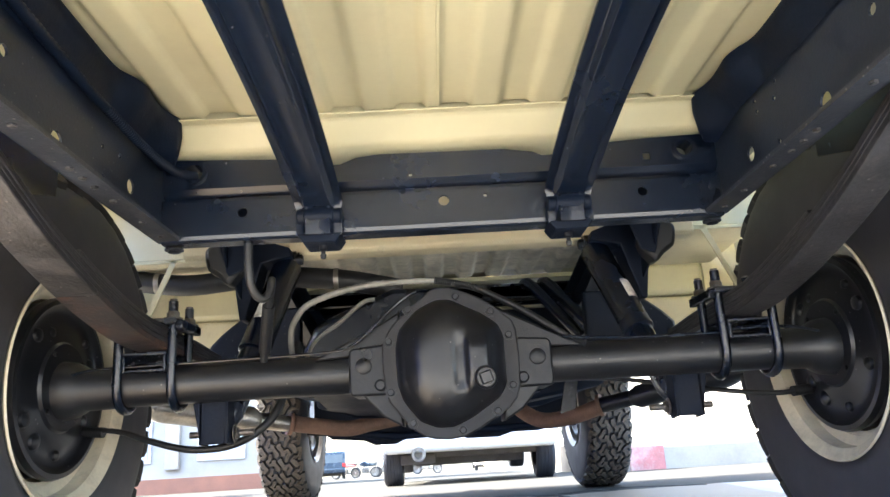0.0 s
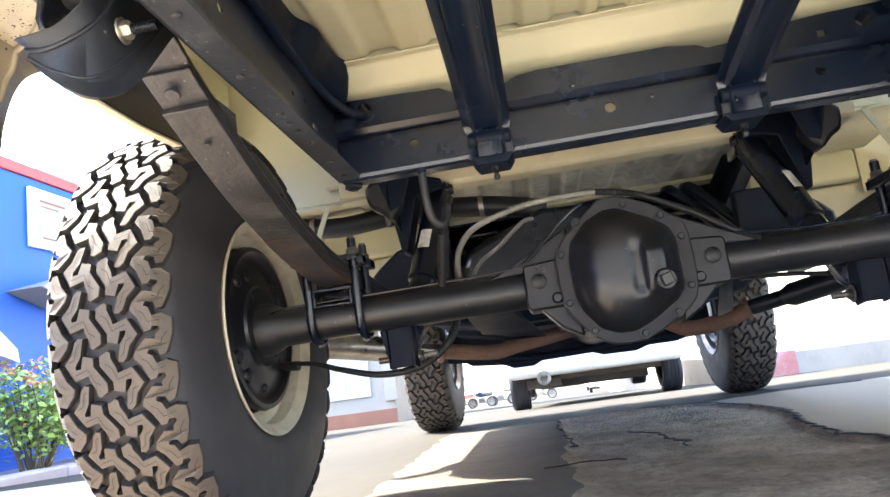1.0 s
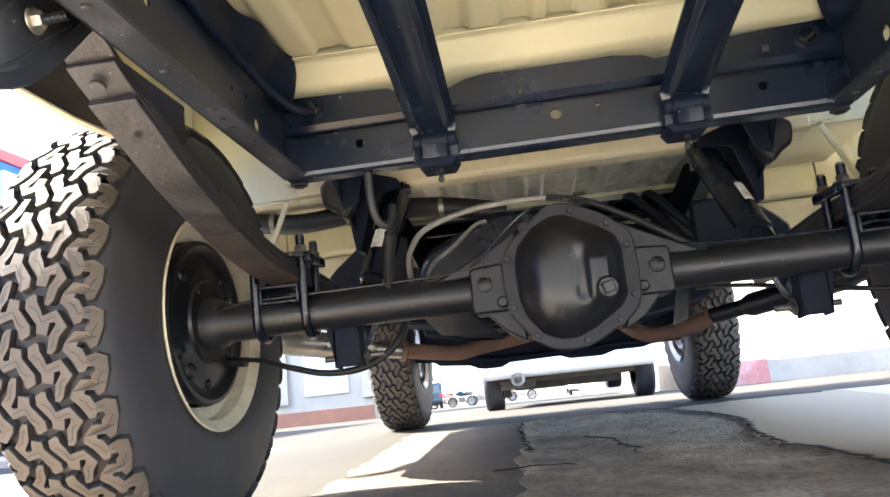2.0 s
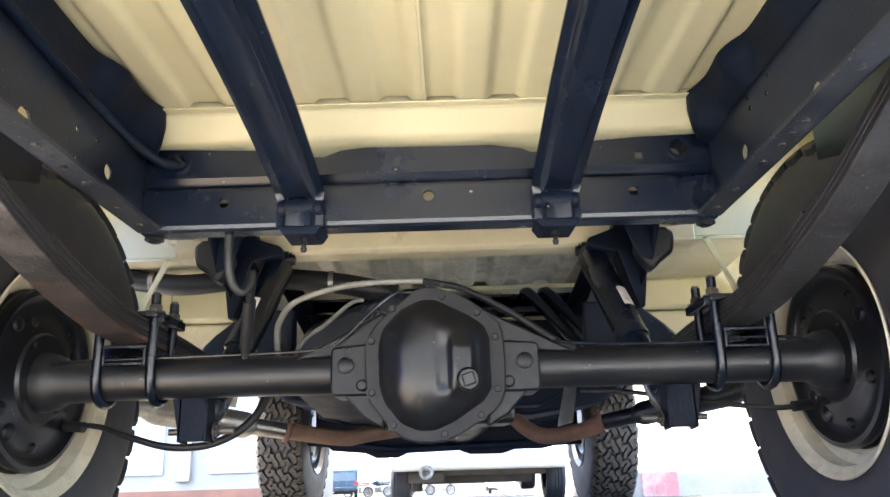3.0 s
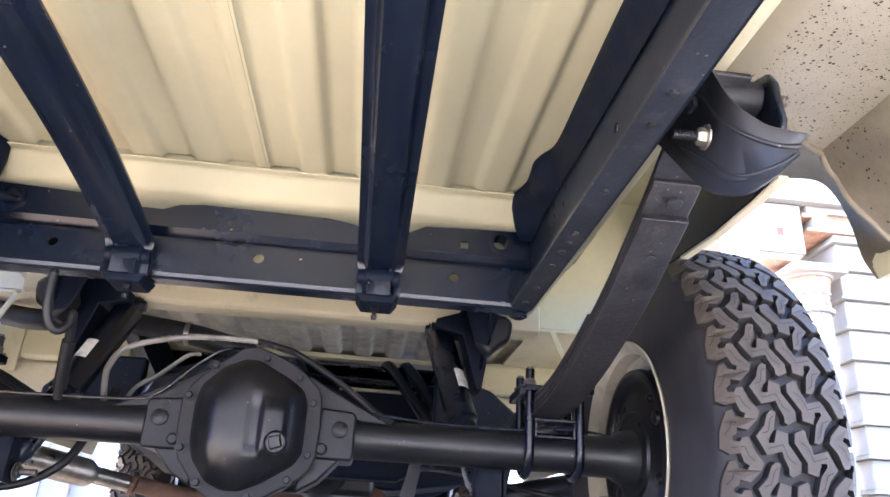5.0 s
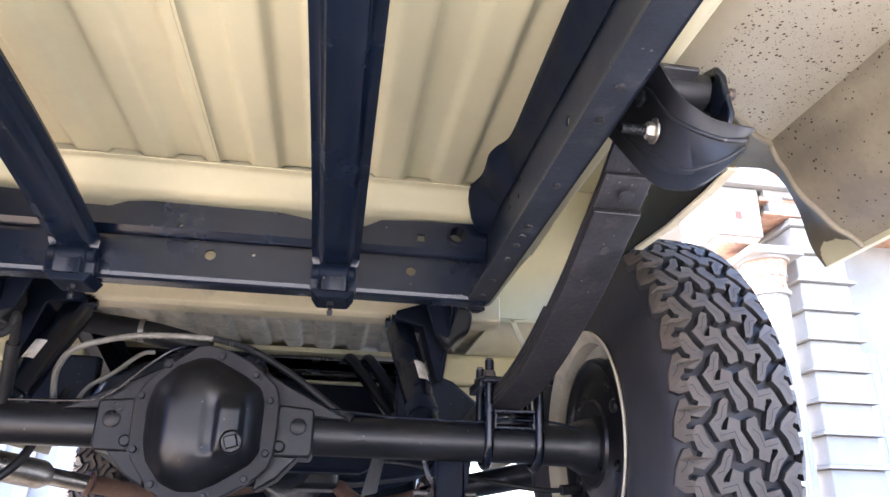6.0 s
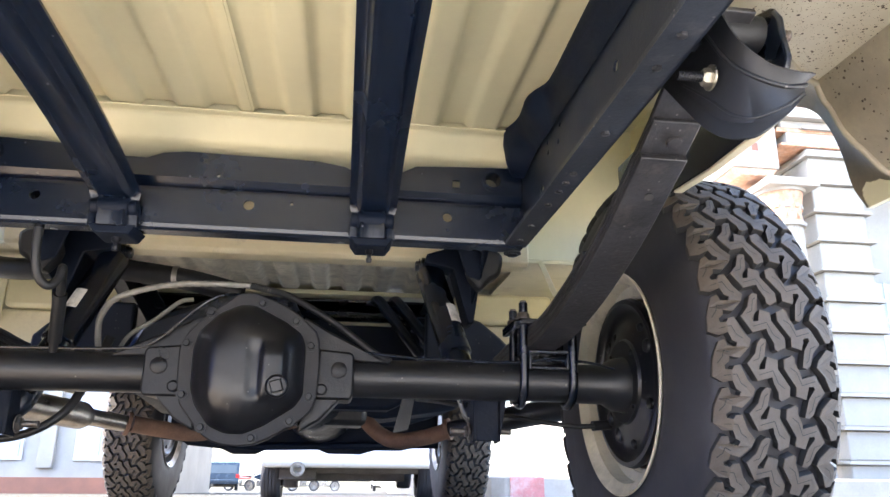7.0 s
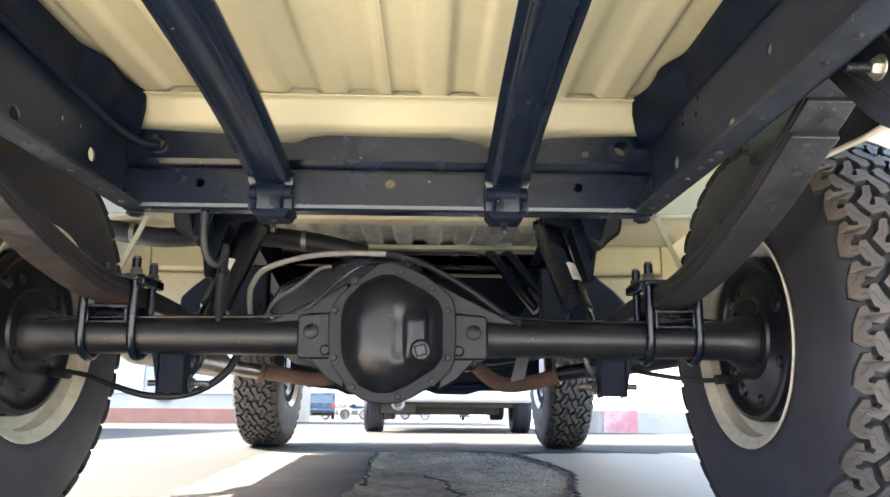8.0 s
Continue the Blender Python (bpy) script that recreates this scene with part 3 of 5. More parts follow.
# side floors, wheel houses, quarter panels, rockers
for s in (-1, 1):
    bm = bmesh.new()
    wall_y = 0.295 if s > 0 else 0.345
    box(bm, s * 0.445, s * 0.552, -0.95, 0.235, 0.735, 0.738)
    box(bm, s * 0.5525, s * 0.615, -0.95, -0.4205, 0.735, 0.738)
    part("side_floor", bm, CREAM, truck, "cream floor panel beside the rail", bevel=0.001)
    bm = bmesh.new()
    box(bm, s * 0.552, s * 0.861, wall_y, wall_y + 0.004, 0.700, 1.055)
    box(bm, s * 0.566, s * 0.861, wall_y + 0.0015, wall_y + 0.010, 0.692, 0.6995)
    part("wheelhouse_wall", bm, CREAM, truck, "plain cream wall of the wheel house", bevel=0.001)
    bm = bmesh.new()
    prism(bm, [(s * 0.570, wall_y + 0.011), (s * 0.748, wall_y + 0.011), (s * 0.780, 0.695), (s * 0.570, 0.695)], 0.700, 0.703, "z")
    part("forward_floor", bm, CREAMDIRT, truck, "cream floor ahead of the wheel")
    bm = bmesh.new()
    box(bm, s * 0.756, s * 0.861, 0.700, 0.704, 0.5795, 0.80)
    part("wheelhouse_front", bm, CREAMDIRT, truck, bevel=0.001)
    bm = bmesh.new()
    prism(bm, [(s * v.x, v.y) for v in smooth_line([(0.462, 0.733, 0), (0.468, 0.712, 0), (0.482, 0.700, 0), (0.508, 0.696, 0), (0.532, 0.700, 0), (0.546, 0.712, 0), (0.551, 0.733, 0)], 4)], -1.0, 0.205, "y")
    part("body_sill", bm, CREAM, truck, "cream rounded body sill beside the frame rail", smooth=50)
    bm = bmesh.new()
    box(bm, s * 0.46, s * 0.755, 0.696, 0.838, 0.615, 0.704)
    part("cab_sill", bm, CREAM, truck, bevel=0.012)
    bm = bmesh.new()
    box(bm, s * 0.475, s * 0.86, 0.72, 0.76, 0.43, 0.614)
    part("splash_panel", bm, CREAMDIRT, truck, "mottled dirty splash panel", bevel=0.01)
    bm = bmesh.new()
    prism(bm, [(-0.655, 0.614), (-0.60, 0.610), (-0.50, 0.610), (-0.36, 0.620), (-0.20, 0.668), (-0.20, 0.7345), (-0.60, 0.7345), (-0.635, 0.69)], s * 0.617, s * 0.621, "x")
    part("inner_wheel_wall", bm, BLACK, truck, bevel=0.001)
    bm = bmesh.new()
    prism(bm, thick([(-0.655, 0.6115), (-0.60, 0.6075), (-0.50, 0.6075), (-0.40, 0.6145)], 0.004), s * 0.617, s * 0.629, "x")
    part("wall_flange", bm, CREAMDIRT, truck, bevel=0.001)
    bm = bmesh.new()
    dx = 0.004 if s > 0 else 0.020
    prism(bm, thick([(dx + 0.606, 0.699), (dx + 0.614, 0.684), (dx + 0.667, 0.560), (dx + 0.671, 0.530)] if s > 0 else [(-dx - 0.606, 0.699), (-dx - 0.614, 0.684), (-dx - 0.667, 0.560), (-dx - 0.671, 0.530)], 0.013), wall_y + 0.0015, wall_y + 0.006, "y")
    part("brace_strap", bm, CREAM, truck, "thin cream strap", bevel=0.001)
    # quarter panel: flat underside cut obliquely at the wheel opening, rolled lower lip, outer skin with the arch
    def front(x):
        return float(np.interp(abs(x), [0.60, 0.642, 0.713, 0.764, 0.80, 0.862], [-0.66, -0.625, -0.565, -0.538, -0.548, -0.540]))

    def sheet(bm, line, t, y0):
        """A folded sheet from y0 to the oblique front edge; line: outline across, as (x, z)."""
        rows = []
        for y_at in (0.0, 0.25, 0.5, 0.75, 1.0):
            rows.append([bm.verts.new((x, y0 + (front(x) - y0) * y_at, z)) for x, z in thick(line, t)])
        n = len(rows[0])
        for r0, r1 in zip(rows, rows[1:]):
            for k in range(n):
                bm.faces.new((r0[k], r0[(k + 1) % n], r1[(k + 1) % n], r1[k]))
        bm.faces.new(rows[0])
        bm.faces.new(rows[-1][::-1])

    flat = [(s * x, 0.738 if x < 0.56 else 0.722) for x in (0.555, 0.575, 0.61, 0.65, 0.69, 0.72, 0.752)]
    roll = [(s * v.x, v.y) for v in smooth_line([(0.753, 0.721, 0), (0.758, 0.708, 0), (0.770, 0.690, 0), (0.780, 0.660, 0), (0.797, 0.634, 0), (0.822, 0.610, 0), (0.845, 0.600, 0), (0.862, 0.588, 0)], 4)]
    bm = bmesh.new()
    sheet(bm, flat, 0.003, -1.05)
    part("quarter_underside", bm, SPECKLED, truck, "cream panel spattered with dried mud")
    bm = bmesh.new()
    rnd = random.Random(11 + s)
    for i in range(2300):
        x = s * rnd.uniform(0.585, 0.75)
        y = rnd.uniform(-1.0, front(x) - 0.008)
        r = 0.0004 + 0.0017 * rnd.random() ** 6
        a0, k = rnd.uniform(0, 6.28), rnd.uniform(0.6, 1.0)
        ring = [bm.verts.new((x + r * math.cos(a0 + q), y + r * k * math.sin(a0 + q), 0.7204)) for q in (radians(51.4 * j) for j in range(7))]
        tip = bm.verts.new((x, y, 0.7200 - r * 0.25))
        for j in range(7):
            bm.faces.new((ring[j], ring[(j + 1) % 7], tip))
    for i in range(420):
        k = rnd.randrange(len(roll) - 1)
        (x0, z0), (x1, z1) = roll[k], roll[k + 1]
        u, r = rnd.random(), 0.0005 + 0.0016 * rnd.random() ** 3
        e = Vector((x1 - x0, 0, z1 - z0)).normalized()
        c = Vector((x0 + (x1 - x0) * u, rnd.uniform(-0.95, -0.56), z0 + (z1 - z0) * u))
        down = Vector((e.z, 0, -e.x)) * (1 if e.x > 0 else -1)
        c += down * 0.0018
        ring = [bm.verts.new(c + (e * math.cos(q) + Vector((0, 1, 0)) * math.sin(q)) * r) for q in (radians(60 * j) for j in range(6))]
        tip = bm.verts.new(c + down * r * 0.3)
        for j in range(6):
            bm.faces.new((ring[j], ring[(j + 1) % 6], tip))
    tagged(part("mud_splatter", bm, SPECK, truck, "dried dark mud droplets"), kind="stuff")
    bm = bmesh.new()
    sheet(bm, roll, 0.003, -1.05)
    part("quarter_lip", bm, LIPSHADE, truck, "rolled lower lip, its cream darkened for shade and dirt", smooth=60)
    # pale folded seam along the front edge
    bm = bmesh.new()
    seam = [Vector((x, front(x) - 0.004, z - 0.005)) for x, z in flat[2:] + roll]
    tube(bm, seam, 0.0042, 8, 1)
    part("quarter_seam", bm, LIPSHADE, truck, "pale folded panel seam", smooth=60)
    # return panel from the seam to the edge of the wheel arch
    bm = bmesh.new()
    outer = smooth_line([(s * 0.855, -0.300, 0.825), (s * 0.858, -0.382, 0.777), (s * 0.860, -0.417, 0.734), (s * 0.861, -0.438, 0.677), (s * 0.861, -0.450, 0.619), (s * 0.861, -0.470, 0.580)], 6)
    inner_ = smooth_line([(s * 0.713, -0.563, 0.724), (s * 0.755, -0.540, 0.716), (s * 0.770, -0.540, 0.690), (s * 0.797, -0.545, 0.634), (s * 0.825, -0.544, 0.609), (s * 0.861, -0.539, 0.590)], 6)
    rows = []
    for p, q in zip(inner_, outer):
        rows.append([bm.verts.new(p.lerp(q, u) + Vector((s * 0.012 * math.sin(math.pi * u), 0, 0.01 * math.sin(math.pi * u)))) for u in (0, 0.25, 0.5, 0.75, 1)])
    for r0, r1 in zip(rows, rows[1:]):
        for k in range(4):
            bm.faces.new((r0[k], r0[k + 1], r1[k + 1], r1[k]))
    bmesh.ops.solidify(bm, geom=bm.faces[:], thickness=0.002)
    part("arch_return", bm, LIPSHADE, truck, smooth=60)
    bm = bmesh.new()
    arch = [(v.y, v.z) for v in outer] + [(-0.15, 0.885), (0.0, 0.90), (0.15, 0.875), (0.30, 0.79), (0.40, 0.67), (0.44, 0.58)]
    pts = [(-1.05, 0.578)] + sorted(arch) + [(0.50, 0.50), (0.56, 0.455), (1.72, 0.455), (1.78, 0.56), (2.62, 0.56), (2.62, 1.0), (0.9, 1.06), (-1.05, 1.10)]
    prism(bm, pts, s * 0.862, s * 0.870, "x")
    part("side_panel", bm, CREAM, truck, "cream outer body side")
# plain shell that closes the body above
for s in (-1, 1):
    bm = bmesh.new()
    box(bm, s * 0.5525, s * 0.8615, -1.018, 0.599, 1.056, 1.062)
    box(bm, s * 0.5525, s * 0.5560, -1.018, 0.294, 0.739, 1.0555)
    part("bed_side_box", bm, CREAM, truck, "cream inner side of the load bed")
bm = bmesh.new()
box(bm, -0.862, 0.862, -1.05, -1.02, 0.72, 1.10)
part("tailgate", bm, CREAM, truck, bevel=0.004)
bm = bmesh.new()
prism(bm, [(0.60, 0.80), (2.62, 0.80), (2.62, 1.06), (1.60, 1.12), (1.25, 1.68), (0.62, 1.70)], -0.80, 0.80, "x")
part("cab", bm, CREAM, truck, bevel=0.03)
bm = bmesh.new()
box(bm, -0.62, 0.62, 0.84, 1.9, 0.66, 0.70)
part("cab_floor", bm, BLACK, truck)
bm = bmesh.new()
box(bm, -0.30, 0.30, 1.95, 2.6, 0.62, 0.80)
part("engine_bay", bm, BLACK, truck, bevel=0.02)


# ---- wheels ----
R_TYRE, PITCHES = 0.389, 36


# one pitch of the serpentine shoulder, one hooked centre block, and their thin cuts: across in mm, along in pitches
SHOULDER = [(-1, 0.00), (11, 0.12), (12, 0.20), (20, 0.21), (23, 0.13), (32, 0.11), (41, 0.41), (52, 0.59), (48, 0.74), (32, 0.97), (18, 0.93), (17, 1.04), (11, 1.12), (-1, 1.00), (2, 0.82), (7, 0.60), (14, 0.57), (17, 0.71), (28, 0.74), (31, 0.65), (24, 0.60), (20, 0.43), (8, 0.47), (-2, 0.36)]
CENTRE = [(68, -0.44), (75, -0.42), (69, -0.06), (59, 0.14), (60, 0.20), (68, 0.19), (73, -0.06), (88, 0.00), (87, 0.18), (103, 0.54), (102, 0.73), (90, 0.82), (86, 0.78), (86, 0.66), (80, 0.47), (78, 0.35), (57, 0.43), (43, 0.08), (56, -0.12), (62, -0.36)]
CUTS = [[(3, 0.07), (9, -0.06), (11, -0.19), (18, -0.15)], [(9, 0.33), (25, 0.30), (31, 0.49), (39, 0.56)], [(70, -0.33), (65, -0.27), (60, -0.02), (51, 0.03)], [(58, 0.31), (79, 0.22), (86, 0.48), (95, 0.57)]]


def on_tyre(u, v, drop):
    a, x = 2 * math.pi * v / PITCHES, (u - 100) / 1000
    r = R_TYRE - drop - 0.006 * (x / 0.1) ** 2 - 0.016 * (max(0, abs(x) - 0.07) / 0.03) ** 2
    x *= 1 - 0.055 * (x / 0.1) ** 2
    return (x, r * math.cos(a), r * math.sin(a))


def both(lines):
    """The pattern and its half turn about the tyre's middle line."""
    return lines + [[(200 - u, 0.72 - v) for u, v in reversed(ln)] for ln in lines]


def tread_mesh():
    """Interlocking all-terrain blocks in the wheel's own axes: x out, turned about x."""
    bm = bmesh.new()
    for i in range(PITCHES):
        for b in both([SHOULDER, CENTRE]):
            cu, cv = sum(p[0] for p in b) / len(b), sum(p[1] for p in b) / len(b)
            h = 0.0
            outer = [u < 9 or u > 191 for u, v in b]
            topv = [bm.verts.new(on_tyre(u, i + v, h)) for u, v in b]
            rim_ = [bm.verts.new(on_tyre(cu + (u - cu) * 1.02, i + cv + (v - cv) * 1.015, 0.0015)) for u, v in b]
            low = [bm.verts.new(on_tyre(u + (5 if u < 100 else -5) if o else cu + (u - cu) * 1.04, i + cv + (v - cv) * 1.02, 0.022 if o else 0.0135)) for (u, v), o in zip(b, outer)]
            bm.faces.new(topv)
            k = len(b)
            for j in range(k):
                q = (j + 1) % k
                bm.faces.new((topv[j], rim_[j], rim_[q], topv[q]))
                bm.faces.new((rim_[j], low[j], low[q], rim_[q])).material_index = 1
    return bm


def sipe_mesh():
    """Thin zigzag cuts in the blocks, as dark inlays."""
    bm = bmesh.new()
    for i in range(PITCHES):
        for c in both(CUTS):
            for (u0, v0), (u1, v1) in zip(c, c[1:]):
                d = Vector((u1 - u0, (v1 - v0) * 67)).normalized() * 0.5
                nu, nv = -d.y, d.x / 67
                bm.faces.new([bm.verts.new(on_tyre(u, i + v, -0.0009)) for u, v in ((u0 - nu, v0 - nv), (u1 - nu, v1 - nv), (u1 + nu, v1 + nv), (u0 + nu, v0 + nv))])
    return bm


def make_wheel(at, s, steel=False, phase=0.0):
    """A tyre with its tread, rim and brake; s: the side on which it stands."""
    turn = pose(*at) @ (pose(0, 0, 0) if s > 0 else pose(0, 0, 0, 0, 0, 180)) @ pose(0, 0, 0, phase)
    ax = along((0, 0, 0), (1, 0, 0))
    bm = bmesh.new()
    half = [(0.196, 0.086), (0.204, 0.096), (0.225, 0.1015), (0.262, 0.1030), (0.300, 0.1010), (0.328, 0.0985), (0.345, 0.0955), (0.356, 0.0900), (0.365, 0.0780), (0.371, 0.0600), (0.3745, 0.035), (0.3750, 0.0)]
    lathe(bm, [(r, -h) for r, h in half] + [(r, h) for r, h in half[::-1][1:]] + [(0.188, 0.09), (0.188, -0.09)], ax, 80, True)
    tyre = part("wheel", bm, RUBBER, truck, "black all-terrain tyre on a cream steel rim", smooth=50)
    tyre.matrix_basis = turn
    tread = part("tread", tread_mesh(), TREAD, tyre, "dusty grey interlocking tread blocks", smooth=0)
    tread.data.materials.append(GROOVE)
    tagged(part("sipe", sipe_mesh(), GROOVE, tyre, smooth=0), kind="stuff")
    bm = bmesh.new()
    lathe(bm, [(0.199, -0.098), (0.205, -0.103), (0.207, -0.100), (0.203, -0.094), (0.192, -0.090), (0.189, -0.065), (0.165, -0.055), (0.163, 0.02), (0.185, 0.05), (0.19, 0.085), (0.203, 0.094), (0.204, 0.098), (0.196, 0.098),
               (0.182, 0.082), (0.178, 0.055), (0.155, 0.025), (0.120, 0.030), (0.09, 0.045), (0.05, 0.045), (0.05, 0.035), (0.09, 0.035), (0.12, 0.02), (0.155, 0.015), (0.158, -0.050), (0.182, -0.060), (0.185, -0.088)], ax, 64, True)
    part("rim", bm, STEEL if steel else RIM, tyre, smooth=45)
    bm = bmesh.new()
    lathe(bm, [(0, -0.005), (0.150, -0.005), (0.152, -0.02), (0.150, -0.060), (0.146, -0.066), (0.0, -0.066)], ax, 48)
    part("brake_drum", bm, CASTBLK, tyre)
    bm = bmesh.new()
    lathe(bm, [(0.154, -0.060), (0.158, -0.072), (0.155, -0.082), (0.147, -0.083), (0.140, -0.075), (0.132, -0.071), (0.112, -0.072), (0.098, -0.076), (0.085, -0.078), (0.080, -0.079), (0.076, -0.084), (0.0, -0.084)], ax, 56)
    for a, r, w in ((40, 0.115, 0.013), (62, 0.100, 0.010), (-35, 0.115, 0.015), (150, 0.112, 0.014), (128, 0.118, 0.009), (205, 0.108, 0.012), (262, 0.116, 0.010), (300, 0.112, 0.016)):
        q = radians(a)
        lathe(bm, [(w, -0.070), (w * 0.85, -0.0765), (w * 0.4, -0.079), (0, -0.079)], pose(0, r * math.cos(q), r * math.sin(q)) @ ax, 12)
    for i in range(4):
        q = radians(90 * i + 45)
        hexbolt(bm, (-0.083, 0.0690 * math.cos(q), 0.0690 * math.sin(q)), (-1, 0, 0), 0.0045, 0.005, False)
    part("backing_plate", bm, COVERBLK, tyre, "glossy black backing plate", smooth=35)
    return tyre


for s in (-1, 1):
    make_wheel((s * 0.766, 0, 0.385), s, phase=0.96 if s > 0 else 5.4)
    make_wheel((s * 0.703, 2.16, 0.385), s, True, 5.0)

# ---- rear axle ----
bm = bmesh.new()
AX = 0.378
tube_profile = [(0, -0.692), (0.060, -0.692), (0.060, -0.685), (0.052, -0.682), (0.049, -0.662), (0.043, -0.650), (0.0370, -0.640), (0.0362, -0.592), (0.0345, -0.584)]
lathe(bm, tube_profile + [(r, -h) for r, h in tube_profile[::-1]], along((0, 0, AX), (1, 0, 0)), 32)
axle = part("rear_axle", bm, AXLEBLK, truck, "black tubular rear axle", smooth=45)
bm = bmesh.new()
CX = 0.003
outline = [(v.x, v.y) for v in smooth_line([(-0.024, 0.512, 0), (0.004, 0.513, 0), (0.060, 0.490, 0), (0.099, 0.459, 0), (0.115, 0.432, 0), (0.115, 0.338, 0), (0.096, 0.304, 0), (0.062, 0.282, 0), (0.016, 0.259, 0), (-0.034, 0.258, 0), (-0.066, 0.273, 0), (-0.096, 0.308, 0), (-0.113, 0.338, 0), (-0.117, 0.412, 0), (-0.110, 0.433, 0), (-0.090, 0.460, 0), (-0.030, 0.510, 0)], 2)]
prism(bm, outline, -0.064, -0.052, "y")
part("cover_flange", bm, FLANGEGR, axle, "grey worn cover flange", smooth=30, bevel=0.003)
bm = bmesh.new()
# carrier housing ahead of the cover, running out into the tubes
prism(bm, [(x * 0.97, z) for x, z in outline], -0.0525, -0.02, "y")
lathe(bm, [(0.112, -0.02), (0.108, 0.05), (0.085, 0.13), (0.058, 0.19), (0.050, 0.24), (0.0, 0.24)], pose(0.0, 0.0, AX, -90), 32)
for s in (-1, 1):
    prism(bm, [(s * 0.105, 0.336), (s * 0.172, 0.336), (s * 0.176, 0.345), (s * 0.176, 0.412), (s * 0.170, 0.418), (s * 0.115, 0.422)], -0.048, 0.05, "y")
    prism(bm, [(s * 0.09, 0.425), (s * 0.17, 0.405), (s * 0.24, 0.402), (s * 0.12, 0.462), (s * 0.085, 0.482)], -0.030, 0.03, "y")
    prism(bm, [(s * 0.09, 0.340), (s * 0.165, 0.350), (s * 0.12, 0.300), (s * 0.085, 0.280)], -0.040, 0.03, "y")
part("carrier_housing", bm, CASTBLK, axle, smooth=40, bevel=0.004)
# pressed cover: eight-sided dome with two vertical bulges
bm = bmesh.new()
inner = [(0.002, 0.491), (0.056, 0.464), (0.084, 0.444), (0.092, 0.421), (0.092, 0.341), (0.080, 0.321), (0.030, 0.289), (-0.001, 0.276), (-0.029, 0.276), (-0.057, 0.288), (-0.083, 0.321), (-0.092, 0.350), (-0.094, 0.410), (-0.087, 0.442), (-0.056, 0.475), (-0.022, 0.491)]
cx, cz = -0.001, 0.383
N, RINGS = 120, 34
def edge_at(a):
    d = Vector((math.cos(a), math.sin(a)))
    best = 0.1
    for (x0, z0), (x1, z1) in zip(inner, inner[1:] + inner[:1]):
        e = Vector((x1 - x0, z1 - z0))
        w = Vector((x0 - cx, z0 - cz))
        den = d.x * e.y - d.y * e.x
        if abs(den) > 1e-9:
            t = (w.x * e.y - w.y * e.x) / den
            u = (w.x * d.y - w.y * d.x) / den
            if t > 0 and -1e-6 <= u <= 1 + 1e-6:
                best = t
    return best
edges = [edge_at(2 * math.pi * k / N) for k in range(N)]
edges = [(edges[k - 1] + 2 * edges[k] + edges[(k + 1) % N]) / 4 for k in range(N)]
def cover_depth(f, x, z):
    """A dome with a steep rim, a narrow upright valley and a flat panel round the plug."""
    def step(lo, hi, v):
        u = min(1.0, max(0.0, (v - lo) / (hi - lo)))
        return u * u * (3 - 2 * u)
    d = 0.002 + 0.050 * (1 - f ** 3.4) ** 0.75
    tall = step(0.320, 0.338, z) * (1 - step(0.398, 0.428, z))
    panel = step(0.021, 0.032, x) * (1 - step(0.058, 0.068, x)) * tall
    valley = step(-0.002, 0.011, x) * (1 - step(0.018, 0.028, x)) * step(0.325, 0.350, z) * (1 - step(0.402, 0.436, z))
    cheek = 1 - step(-0.078, -0.048, x)
    return d + (0.008 * panel - 0.0055 * valley - 0.006 * cheek) * min(1, (1 - f) * 6)
rings = []
for j in range(RINGS + 1):
    f = 1 - j / RINGS
    f = f ** 0.8
    ring = []
    for k in range(N):
        a = 2 * math.pi * k / N
        x, z = cx + edges[k] * f * math.cos(a), cz + edges[k] * f * math.sin(a)
        ring.append(bm.verts.new((x, -0.063 - cover_depth(f, x, z), z)))
    rings.append(ring)
for a, b in zip(rings, rings[1:]):
    for k in range(N):
        bm.faces.new((a[k], a[(k + 1) % N], b[(k + 1) % N], b[k]))
bmesh.ops.remove_doubles(bm, verts=bm.verts[:], dist=1e-5)
part("differential_cover", bm, COVERBLK, axle, "glossy black domed differential cover", smooth=60)
bm = bmesh.new()
PLUG = along((0.0535, -0.1215, 0.350), (0, -1, -0.05))
lathe(bm, [(0.019, 0), (0.0185, 0.005), (0.0165, 0.007), (0.0150, 0.005), (0.0, 0.005)], PLUG, 28)
lathe(bm, [(0.0135, 0.005), (0.0135, 0.013), (0.011, 0.0155), (0, 0.0155)], PLUG @ Matrix.Rotation(radians(62), 4, "Z"), 4)
part("fill_plug", bm, COVERBLK, axle, "square-headed filler plug", smooth=30)
for x, z in ((0.014, 0.495), (0.073, 0.466), (0.101, 0.424), (0.102, 0.339), (0.073, 0.298), (0.013, 0.270), (-0.069, 0.286), (-0.104, 0.338), (-0.105, 0.423), (-0.070, 0.476)):
    bm = bmesh.new()
    hexbolt(bm, (x, -0.0645, z), (0, -1, 0), 0.0064, 0.008)
    part("cover_bolt", bm, CASTBLK, axle, smooth=30)
for s in (-1, 1):
    bm = bmesh.new()
    lathe(bm, [(0.014, 0), (0.014, 0.003), (0.011, 0.005), (0, 0.005)], along((s * 0.150, -0.0485, 0.386), (0, -1, 0)), 20)
    lathe(bm, [(0.010, 0), (0.010, 0.006), (0.007, 0.009), (0, 0.009)], along((s * 0.122, -0.0485, 0.352), (0, -1, 0)), 14)
    part("cap_boss", bm, CASTBLK, axle)
